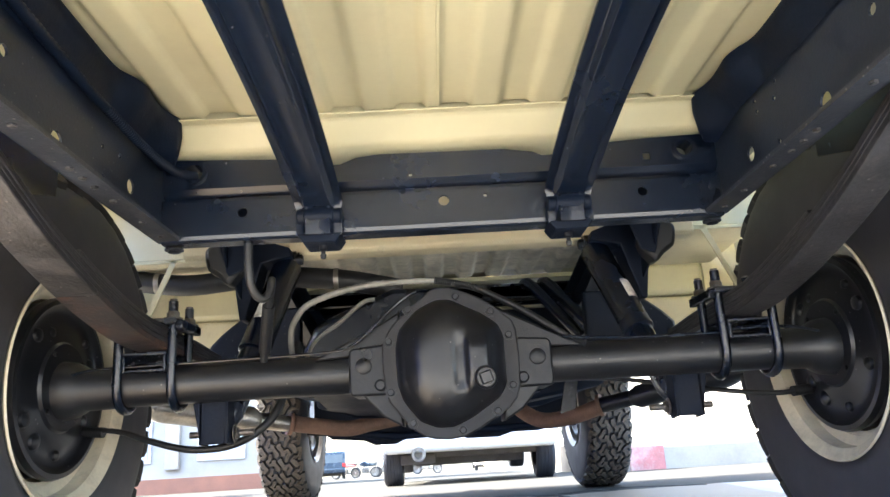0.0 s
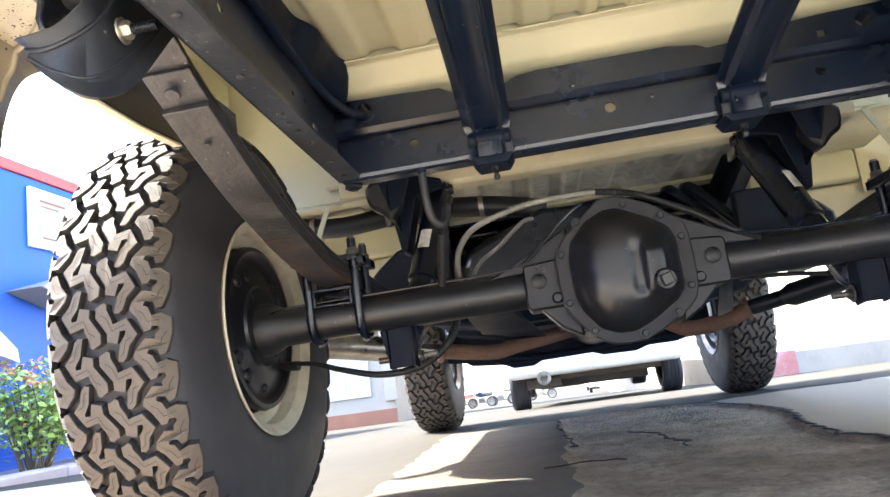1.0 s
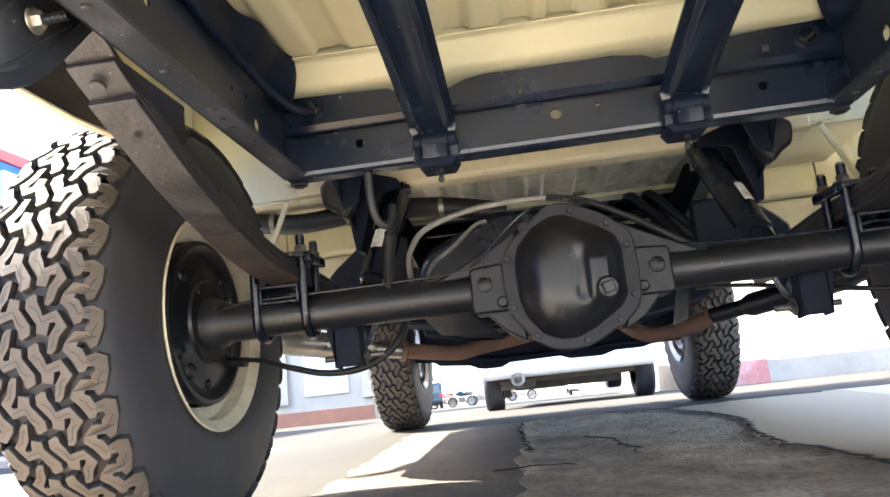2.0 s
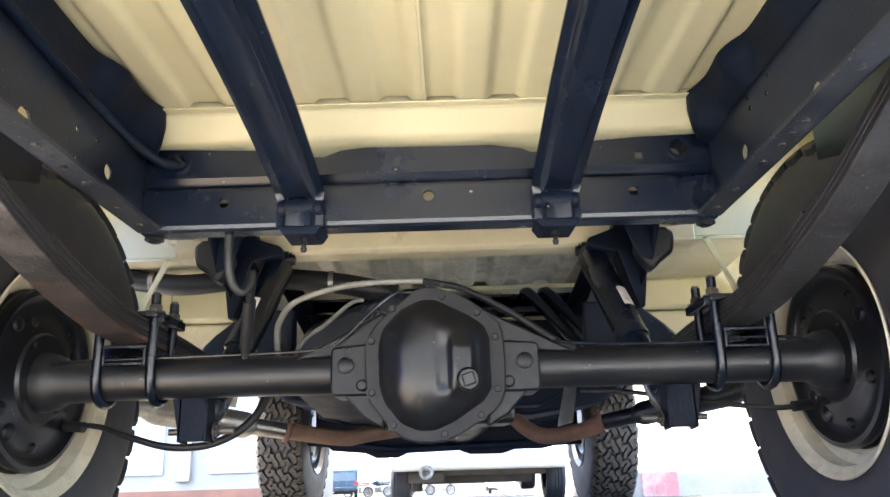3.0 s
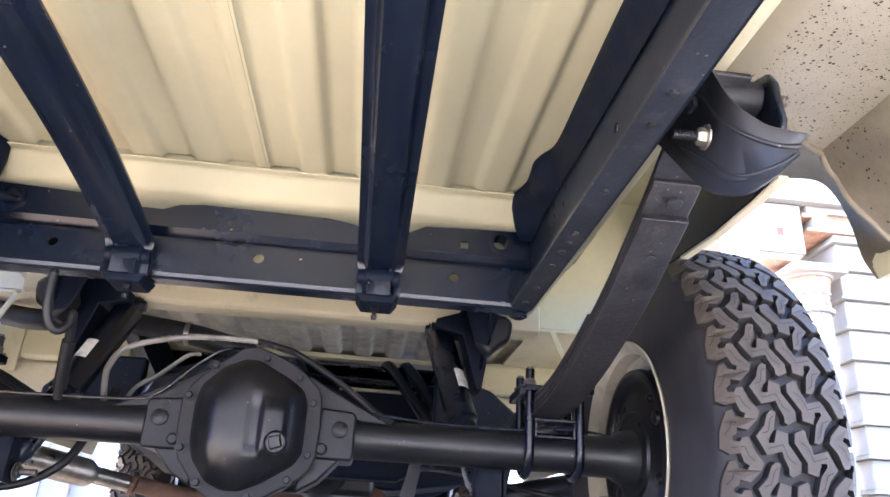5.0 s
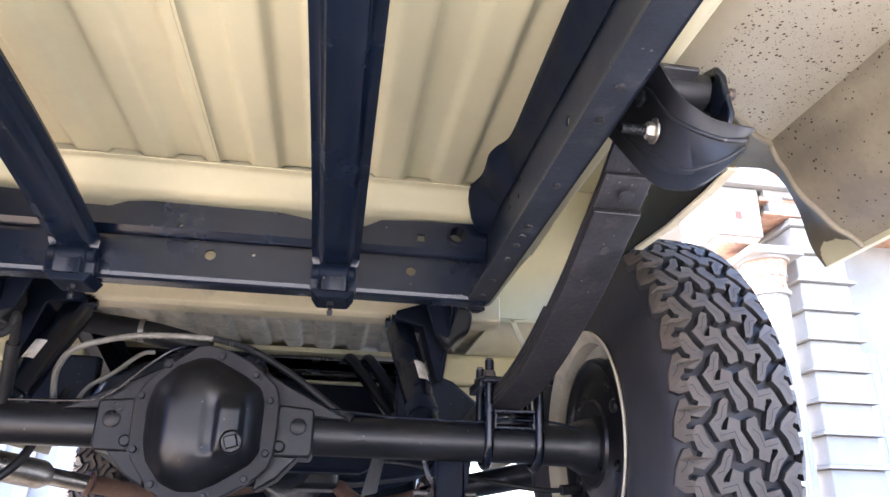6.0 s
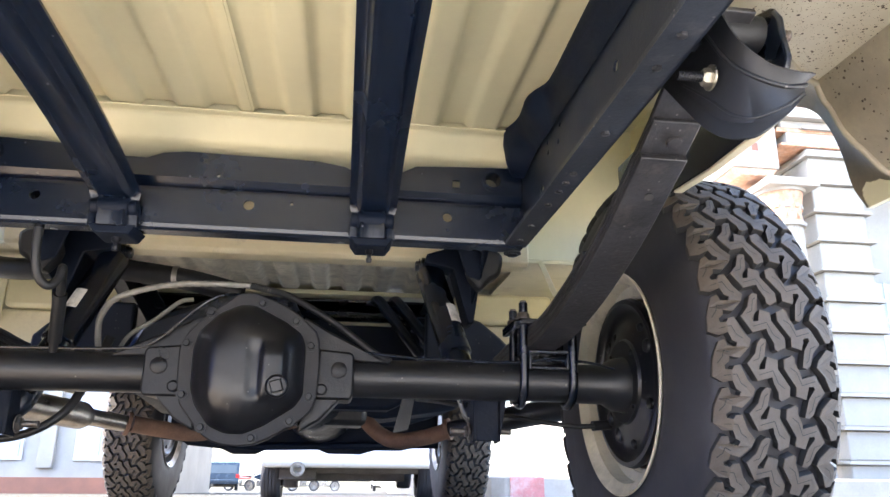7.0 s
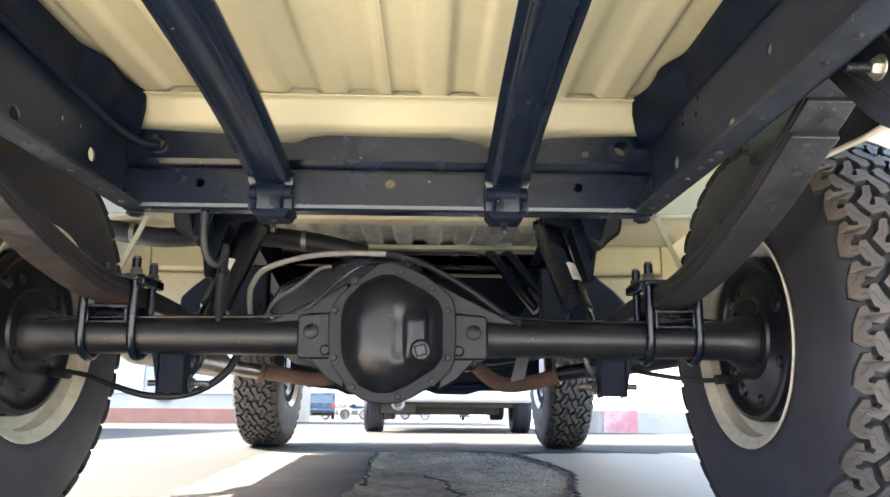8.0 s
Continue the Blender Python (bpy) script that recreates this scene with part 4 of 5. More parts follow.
# brake line along the tubes
bm = bmesh.new()
tube(bm, [(-0.665, -0.035, 0.40), (-0.60, -0.038, 0.408), (-0.40, -0.030, 0.412), (-0.22, -0.028, 0.416), (-0.165, -0.034, 0.428), (-0.10, -0.058, 0.480), (-0.06, -0.055, 0.508), (-0.02, -0.02, 0.52)], 0.0026, 8)
part("brake_line", bm, BLACK, axle)
bm = bmesh.new()
tube(bm, [(0.665, -0.035, 0.40), (0.60, -0.038, 0.414), (0.52, -0.036, 0.416), (0.46, -0.030, 0.411), (0.30, -0.028, 0.413), (0.20, -0.03, 0.420)], 0.0026, 8)
part("brake_line", bm, BLACK, axle)
# brackets under the tubes that take the shock absorbers
for s in (-1, 1):
    bm = bmesh.new()
    prism(bm, [(s * 0.398, 0.352), (s * 0.462, 0.352), (s * 0.446, 0.272), (s * 0.404, 0.272)], 0.012, 0.018, "y")
    prism(bm, [(0.012, 0.352), (0.012, 0.272), (0.05, 0.268), (0.060, 0.30), (0.045, 0.352)], s * 0.398, s * 0.404, "x")
    prism(bm, [(0.012, 0.352), (0.012, 0.272), (0.05, 0.268), (0.060, 0.30), (0.045, 0.352)], s * 0.443, s * 0.449, "x")
    part("shock_bracket", bm, SEALBLK, axle, bevel=0.0015)
    bm = bmesh.new()
    cyl(bm, (s * 0.36, 0.045, 0.290), (s * 0.475, 0.045, 0.290), 0.006, 12)
    hexbolt(bm, (s * 0.395, 0.045, 0.290), (-s, 0, 0), 0.011, 0.009)
    part("bracket_bolt", bm, DARKSTEEL, axle)

# ---- springs ----
for s in (-1, 1):
    curve = [(-0.75, 0.655), (-0.66, 0.620), (-0.60, 0.590), (-0.535, 0.562), (-0.45, 0.526), (-0.35, 0.493), (-0.25, 0.467), (-0.13, 0.446), (0.0, 0.439), (0.13, 0.434), (0.28, 0.424), (0.45, 0.425), (0.62, 0.44)]
    fine = [tuple(p) for p in smooth_line([(0, y, z) for y, z in curve], 5)]
    base = [(p[1], p[2]) for p in fine]
    spring = None
    rust = s < 0
    for i, (y0, y1, off, t) in enumerate(((-0.583, 0.45, 0.0, 0.009), (-0.622, 0.52, 0.0085, 0.007), (-0.745, 0.62, 0.0165, 0.007), (-0.60, 0.42, 0.0245, 0.007), (-0.36, 0.30, 0.0325, 0.007))):
        ln = [(y, z + off) for y, z in base if y0 - 0.004 <= y <= y1]
        ln = [(y0, np.interp(y0, [q[0] for q in base], [q[1] for q in base]) + off)] + [q for q in ln if q[0] > y0 + 0.004]
        bm = bmesh.new()
        if rust and i == 0:
            # the stretch beside the clamp is rusty
            near_clamp = [q for q in ln if q[0] >= -0.33]
            ln = [q for q in ln if q[0] < -0.33] + near_clamp[:1]
        prism(bm, thick(ln, t), s * (0.4875 if i < 3 else 0.491), s * (0.5445 if i < 3 else 0.541), "x")
        ob = part("leaf_spring" if spring is None else "leaf", bm, SPRING, spring or truck, "stack of dark steel spring leaves, rusty patches" if spring is None else "", smooth=30, bevel=0.0015)
        spring = spring or ob
        if rust and i == 0:
            bm = bmesh.new()
            prism(bm, thick(near_clamp, t), s * 0.4875, s * 0.5445, "x")
            part("leaf", bm, SPRINGRUST, spring, "rusty lower leaf beside the clamp", smooth=30)
    bm = bmesh.new()
    lathe(bm, [(0, 0), (0.0055, 0), (0.0055, 0.0012), (0, 0.0012)], along((s * 0.516, -0.535, 0.5508), (0, -0.45, -0.9)), 14)
    part("hole", bm, GROOVE, spring)
    bm = bmesh.new()
    lathe(bm, [(0.0, 0), (0.009, 0), (0.008, 0.003), (0, 0.004)], along((s * 0.518, -0.606, 0.590), (0, -0.45, -0.9)), 14)
    part("rivet", bm, SPRING, spring)
    # perch, U-bolts, top plate with nuts
    bm = bmesh.new()
    box(bm, s * 0.4905, s * 0.5655, -0.046, 0.046, 0.4270, 0.4330)
    box(bm, s * 0.4905, s * 0.4955, -0.046, 0.046, 0.3985, 0.4268)
    box(bm, s * 0.5605, s * 0.5655, -0.046, 0.046, 0.3985, 0.4268)
    box(bm, s * 0.4957, s * 0.5603, -0.046, 0.030, 0.3985, 0.4035)
    box(bm, s * 0.4957, s * 0.5603, 0.036, 0.042, 0.3985, 0.4268)
    part("spring_perch", bm, BLACK, spring, bevel=0.0015)
    for x in (0.482, 0.574):
        bm = bmesh.new()
        r = 0.041
        pts = [(s * x, -r, 0.52)] + [(s * x, -r * math.cos(a), AX - r * math.sin(a)) for a in (radians(18 * i) for i in range(11))] + [(s * x, r, 0.52)]
        tube(bm, pts, 0.0082, 12, 1)
        part("u_bolt", bm, BLACK, spring)
    bm = bmesh.new()
    box(bm, s * 0.470, s * 0.596, -0.062, 0.062, 0.478, 0.488)
    box(bm, s * 0.462, s * 0.475, -0.050, 0.050, 0.470, 0.486)
    part("clamp_plate", bm, BLACK, spring, bevel=0.002)
    for x in (0.482, 0.574):
        for y in (-0.041, 0.041):
            bm = bmesh.new()
            hexbolt(bm, (s * x, y, 0.488), (0, 0, 1), 0.0115, 0.014)
            cyl(bm, (s * x, y, 0.488), (s * x, y, 0.524), 0.0063, 10)
            part("nut", bm, DARKSTEEL, spring)
    # rear hanger: bent stirrup, bush and bolts
    bm = bmesh.new()
    # along the wall: x, y, foot, top of the rim, root of the rim
    plan = [(0.490, -0.640, 0.652, 0.668, 0.664), (0.490, -0.675, 0.612, 0.668, 0.662), (0.490, -0.715, 0.566, 0.668, 0.655), (0.4905, -0.745, 0.534, 0.668, 0.639), (0.494, -0.765, 0.518, 0.660, 0.602), (0.503, -0.780, 0.512, 0.602, 0.577), (0.517, -0.787, 0.522, 0.576, 0.564),
            (0.533, -0.788, 0.536, 0.570, 0.560), (0.548, -0.784, 0.552, 0.572, 0.564), (0.558, -0.776, 0.561, 0.579, 0.571), (0.563, -0.764, 0.566, 0.587, 0.579), (0.565, -0.740, 0.570, 0.595, 0.588), (0.565, -0.700, 0.576, 0.602, 0.596), (0.565, -0.670, 0.582, 0.610, 0.605)]
    lows = smooth_line([(p[0], p[1], p[2]) for p in plan], 6)
    highs = smooth_line([(p[3], p[4], 0) for p in plan], 6)
    fine_plan = [(p.x, p.y, p.z, q.x, q.y) for p, q in zip(lows, highs)]
    loops = []
    for i, (x, y, z0, z1, zr) in enumerate(fine_plan):
        a, b = fine_plan[max(i - 1, 0)], fine_plan[min(i + 1, len(fine_plan) - 1)]
        d = Vector((b[0] - a[0], b[1] - a[1])).normalized()
        nx, ny = -d.y * 0.004, d.x * 0.004
        u = i / (len(fine_plan) - 1) * (len(plan) - 1)
        lip = 0.1 + 0.9 / (1 + math.exp((u - 5.6) * 3.0))
        rim = 1 / (1 + math.exp((3.2 - u) * 3.0))
        lift = min(0.015, (zr - z0) * 0.4) * lip
        # wall with a rim flared outwards along its top and a lip along its foot
        section = ((-0.7 - 2.5 * rim, z1), (-0.7 - 0.3 * rim, zr + 0.002), (-0.6, zr - 0.002), (-0.5, z0 + lift + 0.002), (-0.6 - 0.6 * lip, z0 + lift), (-0.6 - 1.5 * lip, z0),
                   (-0.2 - 1.1 * lip, z0 - 0.001), (0.2 - 0.4 * lip, z0 + lift + 0.002), (0.4, z0 + lift + 0.005), (0.4, zr + 0.001), (0.3 - 0.3 * rim, zr + 0.006), (-2.5 * rim, z1 + 0.003))
        loops.append([bm.verts.new((s * (x + nx * k), y + ny * k, z)) for k, z in section])
    for a, b in zip(loops, loops[1:]):
        for k in range(12):
            bm.faces.new((a[k], a[(k + 1) % 12], b[(k + 1) % 12], b[k]))
    bm.faces.new(loops[0])
    bm.faces.new(loops[-1][::-1])
    hanger = part("spring_hanger", bm, HANGBLK, truck, "black cup-shaped spring hanger", smooth=50)
    # pressed beads under the rim and above the foot
    for first, last, share, r in ((14, -4, 0.98, 0.0022), (9, 52, 0.30, 0.0016)):
        bm = bmesh.new()
        bead = []
        for i, (x, y, z0, z1, zr) in enumerate(fine_plan[first:last]):
            a, b = fine_plan[first - 1 + i], fine_plan[first + 1 + i]
            d = Vector((b[0] - a[0], b[1] - a[1])).normalized()
            out = 0.0034 if share > 0.5 else 0.0018
            bead.append((s * (x + d.y * out), y - d.x * out, z0 + (zr - z0) * share))
        tube(bm, bead[::3], r, 8, 3)
        part("rim_bead", bm, HANGBLK, hanger, smooth=60)
    bm = bmesh.new()
    cyl(bm, (s * 0.512, -0.715, 0.662), (s * 0.562, -0.715, 0.662), 0.019, 28)
    cyl(bm, (s * 0.505, -0.715, 0.662), (s * 0.5121, -0.715, 0.662), 0.022, 28)
    part("bush", bm, HOSE, hanger, smooth=40)
    bm = bmesh.new()
    prism(bm, [(-0.715, 0.600), (-0.742, 0.602), (-0.750, 0.618), (-0.746, 0.645), (-0.745, 0.665), (-0.735, 0.682), (-0.712, 0.690), (-0.692, 0.680), (-0.688, 0.655), (-0.698, 0.620)], s * 0.566, s * 0.573, "x")
    part("shackle_plate", bm, BLACK, hanger, bevel=0.002)
    bm = bmesh.new()
    hexbolt(bm, (s * 0.4855, -0.752, 0.586), (-s, 0, 0), 0.0085, 0.010)
    part("hanger_nut", bm, ZINC, hanger, "bright plated nut", smooth=30)
    bm = bmesh.new()
    tube(bm, [(s * (0.477 - 0.0012 * i), -0.752, 0.586) for i in range(22)], 0.0042, 12, 1, 0.0008)
    part("bolt_thread", bm, CASTBLK, hanger)
    bm = bmesh.new()
    tube(bm, [(s * (0.574 + 0.002 * i), -0.722, 0.660) for i in range(10)], 0.0055, 12, 1, 0.001)
    part("shackle_bolt", bm, DARKSTEEL, hanger)
    bm = bmesh.new()
    box(bm, s * 0.4835, s * 0.4880, -0.738, -0.722, 0.631, 0.672)
    part("hanger_tab", bm, FLANGEDUST, hanger, bevel=0.001)

# ---- shock absorbers ----
for s in (-1, 1):
    top, low = Vector((s * 0.335, 0.240, 0.650)), Vector((s * 0.421, 0.055, 0.292))
    d = (low - top).normalized()
    bm = bmesh.new()
    ln = (low - top).length
    lathe(bm, [(0, 0.0), (0.024, 0.005), (0.031, 0.014), (0.031, ln * 0.55), (0.0318, ln * 0.555), (0.0318, ln * 0.575), (0.0265, ln * 0.58), (0.0265, ln * 0.9), (0.02, ln * 0.95), (0, ln * 0.96)], along(top, d), 28)
    shock = part("shock_absorber", bm, BLACK, truck, "black tubular shock absorber", smooth=40)
    bm = bmesh.new()
    m = along(top, d)
    rows = []
    side = (Vector((0, -1, 0)) - d * Vector((0, -1, 0)).dot(d)).normalized()
    up = d.cross(side)
    for h in (0.125, 0.172):
        rows.append([bm.verts.new(top + d * h + (side * math.cos(a) + up * math.sin(a)) * 0.0316) for a in (radians((-66 if s > 0 else -8) + (9 if s > 0 else 8) * i) for i in range(7))])
    for k in range(6):
        bm.faces.new((rows[0][k], rows[0][k + 1], rows[1][k + 1], rows[1][k]))
    part("label", bm, LABEL, shock, "worn white paper label")
    bm = bmesh.new()
    cyl(bm, (s * 0.305, 0.240, 0.655), (s * 0.385, 0.240, 0.660), 0.008, 12)
    lathe(bm, [(0.012, 0), (0.02, 0), (0.02, 0.034), (0.012, 0.034)], along((s * 0.319, 0.240, 0.656), (s, 0, 0)), 20, True)
    hexbolt(bm, (s * 0.315, 0.240, 0.656), (-s, 0, 0), 0.012, 0.01)
    part("mount_bolt", bm, BLACK, shock)
    # bracket from the rail that holds shock and bump stop
    bm = bmesh.new()
    prism(bm, [(s * 0.322, 0.652), (s * 0.326, 0.672), (s * 0.378, 0.690), (s * 0.392, 0.735), (s * 0.450, 0.735), (s * 0.448, 0.640), (s * 0.430, 0.520), (s * 0.418, 0.520), (s * 0.385, 0.640)], 0.190, 0.257, "y")
    prism(bm, [(s * 0.372, 0.735), (s * 0.446, 0.735), (s * 0.446, 0.66), (s * 0.424, 0.590), (s * 0.396, 0.600), (s * 0.378, 0.66)], 0.085, 0.091, "y")
    prism(bm, [(0.02, 0.70), (0.25, 0.735), (0.25, 0.54), (0.20, 0.56), (0.09, 0.60), (0.05, 0.65)], s * 0.4245, s * 0.430, "x")
    part("shock_tower", bm, SEALBLK, truck, "black folded shock tower", bevel=0.003)
    bm = bmesh.new()
    prism(bm, [(s * x, z) for x, z in ((0.400, 0.624), (0.408, 0.645), (0.420, 0.657), (0.440, 0.664), (0.462, 0.663), (0.478, 0.652), (0.476, 0.630), (0.471, 0.608), (0.452, 0.597), (0.443, 0.588), (0.430, 0.574), (0.421, 0.585), (0.408, 0.602))], 0.098, 0.150, "y")
    part("bump_stop", bm, HOSE, truck, "black rubber bump stop", bevel=0.009)

# flexible brake hose on the driver side, parking brake cables, breather hose
bm = bmesh.new()
tube(bm, [(-0.309, -0.205, 0.572), (-0.309, -0.200, 0.53), (-0.305, -0.190, 0.50), (-0.293, -0.18, 0.487), (-0.283, -0.17, 0.50), (-0.283, -0.16, 0.52), (-0.296, -0.12, 0.49), (-0.312, -0.075, 0.45), (-0.322, -0.045, 0.405)], 0.0068, 12, 8)
tube(bm, [(-0.298, -0.115, 0.488), (-0.318, -0.055, 0.42)], 0.0105, 12, 2)
part("brake_hose", bm, HOSE, truck, "black flexible brake hose")
bm = bmesh.new()
tube(bm, [(-0.300, 0.135, 0.36), (-0.305, 0.125, 0.42), (-0.304, 0.10, 0.462), (-0.290, 0.065, 0.490), (-0.25, 0.03, 0.518), (-0.15, 0.02, 0.542), (-0.03, 0.02, 0.545), (0.02, 0.016, 0.536)], 0.0052, 12, 18, 0.0010)
cable = part("parking_cable", bm, CABLE, truck, "pale ribbed cable sleeve")
bm = bmesh.new()
tube(bm, [(-0.02, 0.019, 0.5445), (0.02, 0.016, 0.536), (0.06, 0.01, 0.522), (0.14, 0.0, 0.475), (0.21, -0.02, 0.422), (0.24, -0.03, 0.405)], 0.0058, 12, 24, 0.0011)
part("sheath", bm, HOSE, cable, "dark ribbed sheath")
bm = bmesh.new()
tube(bm, [(-0.292, 0.19, 0.38), (-0.288, 0.18, 0.43), (-0.262, 0.15, 0.465), (-0.215, 0.13, 0.492), (-0.165, 0.11, 0.527), (-0.14, 0.11, 0.533)], 0.0042, 12, 8)
part("breather_hose", bm, CABLE, truck)
for s in (-1, 1):
    bm = bmesh.new()
    if s < 0:
        pts = [(-0.678, 0.10, 0.312), (-0.62, 0.09, 0.305), (-0.56, 0.08, 0.285), (-0.48, 0.075, 0.265), (-0.40, 0.08, 0.272), (-0.34, 0.10, 0.315), (-0.315, 0.13, 0.39), (-0.30, 0.16, 0.46)]
    else:
        pts = [(0.686, 0.10, 0.308), (0.62, 0.10, 0.305), (0.54, 0.12, 0.315), (0.46, 0.18, 0.335), (0.38, 0.30, 0.36), (0.34, 0.5, 0.38)]
    tube(bm, pts, 0.0050 if s > 0 else (0.0045, 0.0095), 12, 8)
    part("wheel_cable", bm, HOSE, truck, "black sheathed brake cable")
    bm = bmesh.new()
    tube(bm, [(s * 0.70, 0.105, 0.310), (s * 0.655, 0.100, 0.306)], 0.010, 12, 1)
    part("cable_end", bm, HOSE, truck)

bm = bmesh.new()
tube(bm, [(-0.84, 0.43, 0.690), (-0.78, 0.445, 0.682), (-0.70, 0.45, 0.668), (-0.61, 0.45, 0.660), (-0.45, 0.45, 0.672), (-0.32, 0.45, 0.662), (-0.22, 0.45, 0.648), (-0.10, 0.45, 0.62)], 0.026, 18, 6)
hose = part("filler_hose", bm, HOSE, truck, "thick black filler hose")
for x, z in ((-0.70, 0.668), (-0.50, 0.668), (-0.26, 0.655)):
    bm = bmesh.new()
    lathe(bm, [(0.0265, -0.006), (0.0285, -0.006), (0.0285, 0.006), (0.0265, 0.006)], along((x, 0.45, z), (1, 0, 0)), 20, True)
    part("hose_clamp", bm, STEEL, hose)

# ---- tank, transmission and exhaust ahead of the axle ----
bm = bmesh.new()
prism(bm, [(-0.335, 0.46), (-0.30, 0.43), (0.06, 0.43), (0.085, 0.50), (0.03, 0.600), (-0.12, 0.607), (-0.30, 0.532)], 0.36, 0.95, "y")
part("fuel_tank", bm, BLACK, truck, "black fuel tank", bevel=0.015)
bm = bmesh.new()
corners = [Vector(p) for p in ((-0.350, 0.45, 0.397), (-0.222, 0.45, 0.384), (-0.150, 0.75, 0.318), (-0.251, 0.75, 0.322), (-0.330, 0.75, 0.348))]
up = (corners[1] - corners[0]).cross(corners[2] - corners[0]).normalized() * 0.006
lower, upper = [bm.verts.new(p) for p in corners], [bm.verts.new(p + up) for p in corners]
bm.faces.new(lower)
bm.faces.new(upper[::-1])
for k in range(5):
    bm.faces.new((lower[k], upper[k], upper[(k + 1) % 5], lower[(k + 1) % 5]))
part("skid_plate", bm, SEALBLK, truck, "dark steel skid plate", bevel=0.002)
bm = bmesh.new()
cyl(bm, (0.0, 0.20, 0.40), (0.02, 1.15, 0.45), 0.030, 20)
part("propeller_shaft", bm, BLACK, truck)
bm = bmesh.new()
lathe(bm, [(0, 0), (0.07, 0.0), (0.10, 0.06), (0.12, 0.2), (0.10, 0.4), (0.13, 0.55), (0.15, 0.8), (0.0, 0.82)], pose(0.06, 1.12, 0.44, -90), 24)
box(bm, -0.10, 0.24, 1.2, 1.5, 0.34, 0.50)
part("transfer_case", bm, CASTBLK, truck, bevel=0.02)
bm = bmesh.new()
box(bm, -0.46, 0.46, 1.16, 1.24, 0.58, 0.66)
box(bm, -0.62, 0.62, 0.84, 0.90, 0.655, 0.698)
part("mid_crossmember", bm, BLACK, truck, bevel=0.006)
bm = bmesh.new()
for x in (0.235, 0.285):
    tube(bm, [(x, 0.66, 0.660), (x + 0.018, 0.62, 0.640), (x + 0.125, 0.56, 0.490)], 0.016, 10, 3)
prism(bm, [(0.33, 0.46), (0.36, 0.46), (0.33, 0.31), (0.29, 0.30)], 0.60, 0.606, "y")
part("support_strut", bm, BLACK, truck)
bm = bmesh.new()
box(bm, 0.10, 0.34, 0.93, 0.955, 0.640, 0.648)
part("floor_lip", bm, CREAM, truck, bevel=0.002)
for s in (-1, 1):
    # heavy bracket with a sloping outer edge, and an added black sheet for the shaded space behind
    bm = bmesh.new()
    prism(bm, [(s * 0.36, 0.600), (s * 0.455, 0.600), (s * 0.505, 0.583), (s * 0.560, 0.540), (s * 0.588, 0.512), (s * 0.590, 0.470), (s * 0.36, 0.440)], 0.500, 0.535, "y")
    part("frame_bracket", bm, RAILBLK, truck, "rough black frame bracket", bevel=0.007)
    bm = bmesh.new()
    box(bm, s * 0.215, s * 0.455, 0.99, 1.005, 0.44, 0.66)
    part("dark_backing", bm, SEALBLK, truck)
bm = bmesh.new()
prism(bm, [(-0.58, 0.33), (-0.50, 0.275), (-0.36, 0.262), (-0.31, 0.240), (-0.22, 0.240), (-0.17, 0.262), (0.04, 0.268), (0.10, 0.246), (0.24, 0.244), (0.30, 0.262), (0.42, 0.262), (0.50, 0.28), (0.58, 0.33), (0.58, 0.48), (-0.58, 0.48)], 1.98, 2.06, "y")
tube(bm, [(-0.60, 1.92, 0.315), (-0.20, 1.93, 0.272), (0.58, 1.93, 0.290)], 0.016, 12, 1)
cyl(bm, (-0.60, 2.16, 0.37), (0.60, 2.16, 0.37), 0.038, 20)
lathe(bm, [(0, -0.10), (0.07, -0.09), (0.11, -0.02), (0.10, 0.06), (0, 0.09)], pose(0.16, 2.16, 0.38, -90), 24)
part("front_axle", bm, SEALBLK, truck, bevel=0.004)
# three added black blocks close bright gaps and stand for the shaded space
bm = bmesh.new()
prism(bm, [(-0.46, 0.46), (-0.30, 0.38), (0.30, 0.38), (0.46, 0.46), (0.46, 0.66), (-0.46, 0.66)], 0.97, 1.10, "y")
part("gearbox_filler", bm, SEALBLK, truck, bevel=0.012)
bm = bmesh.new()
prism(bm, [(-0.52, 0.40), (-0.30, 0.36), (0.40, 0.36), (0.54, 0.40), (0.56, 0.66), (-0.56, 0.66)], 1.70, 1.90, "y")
part("engine_filler", bm, SEALBLK, truck, bevel=0.012)
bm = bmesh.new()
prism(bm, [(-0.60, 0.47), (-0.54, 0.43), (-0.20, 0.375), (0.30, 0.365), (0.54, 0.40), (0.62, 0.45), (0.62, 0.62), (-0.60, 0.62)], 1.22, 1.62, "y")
part("belly_filler", bm, SEALBLK, truck, "black filler block under the gearbox", bevel=0.012)
bm = bmesh.new()
box(bm, -0.16, 0.16, 1.9, 2.5, 0.42, 0.64)
part("oil_pan", bm, CASTBLK, truck, bevel=0.03)
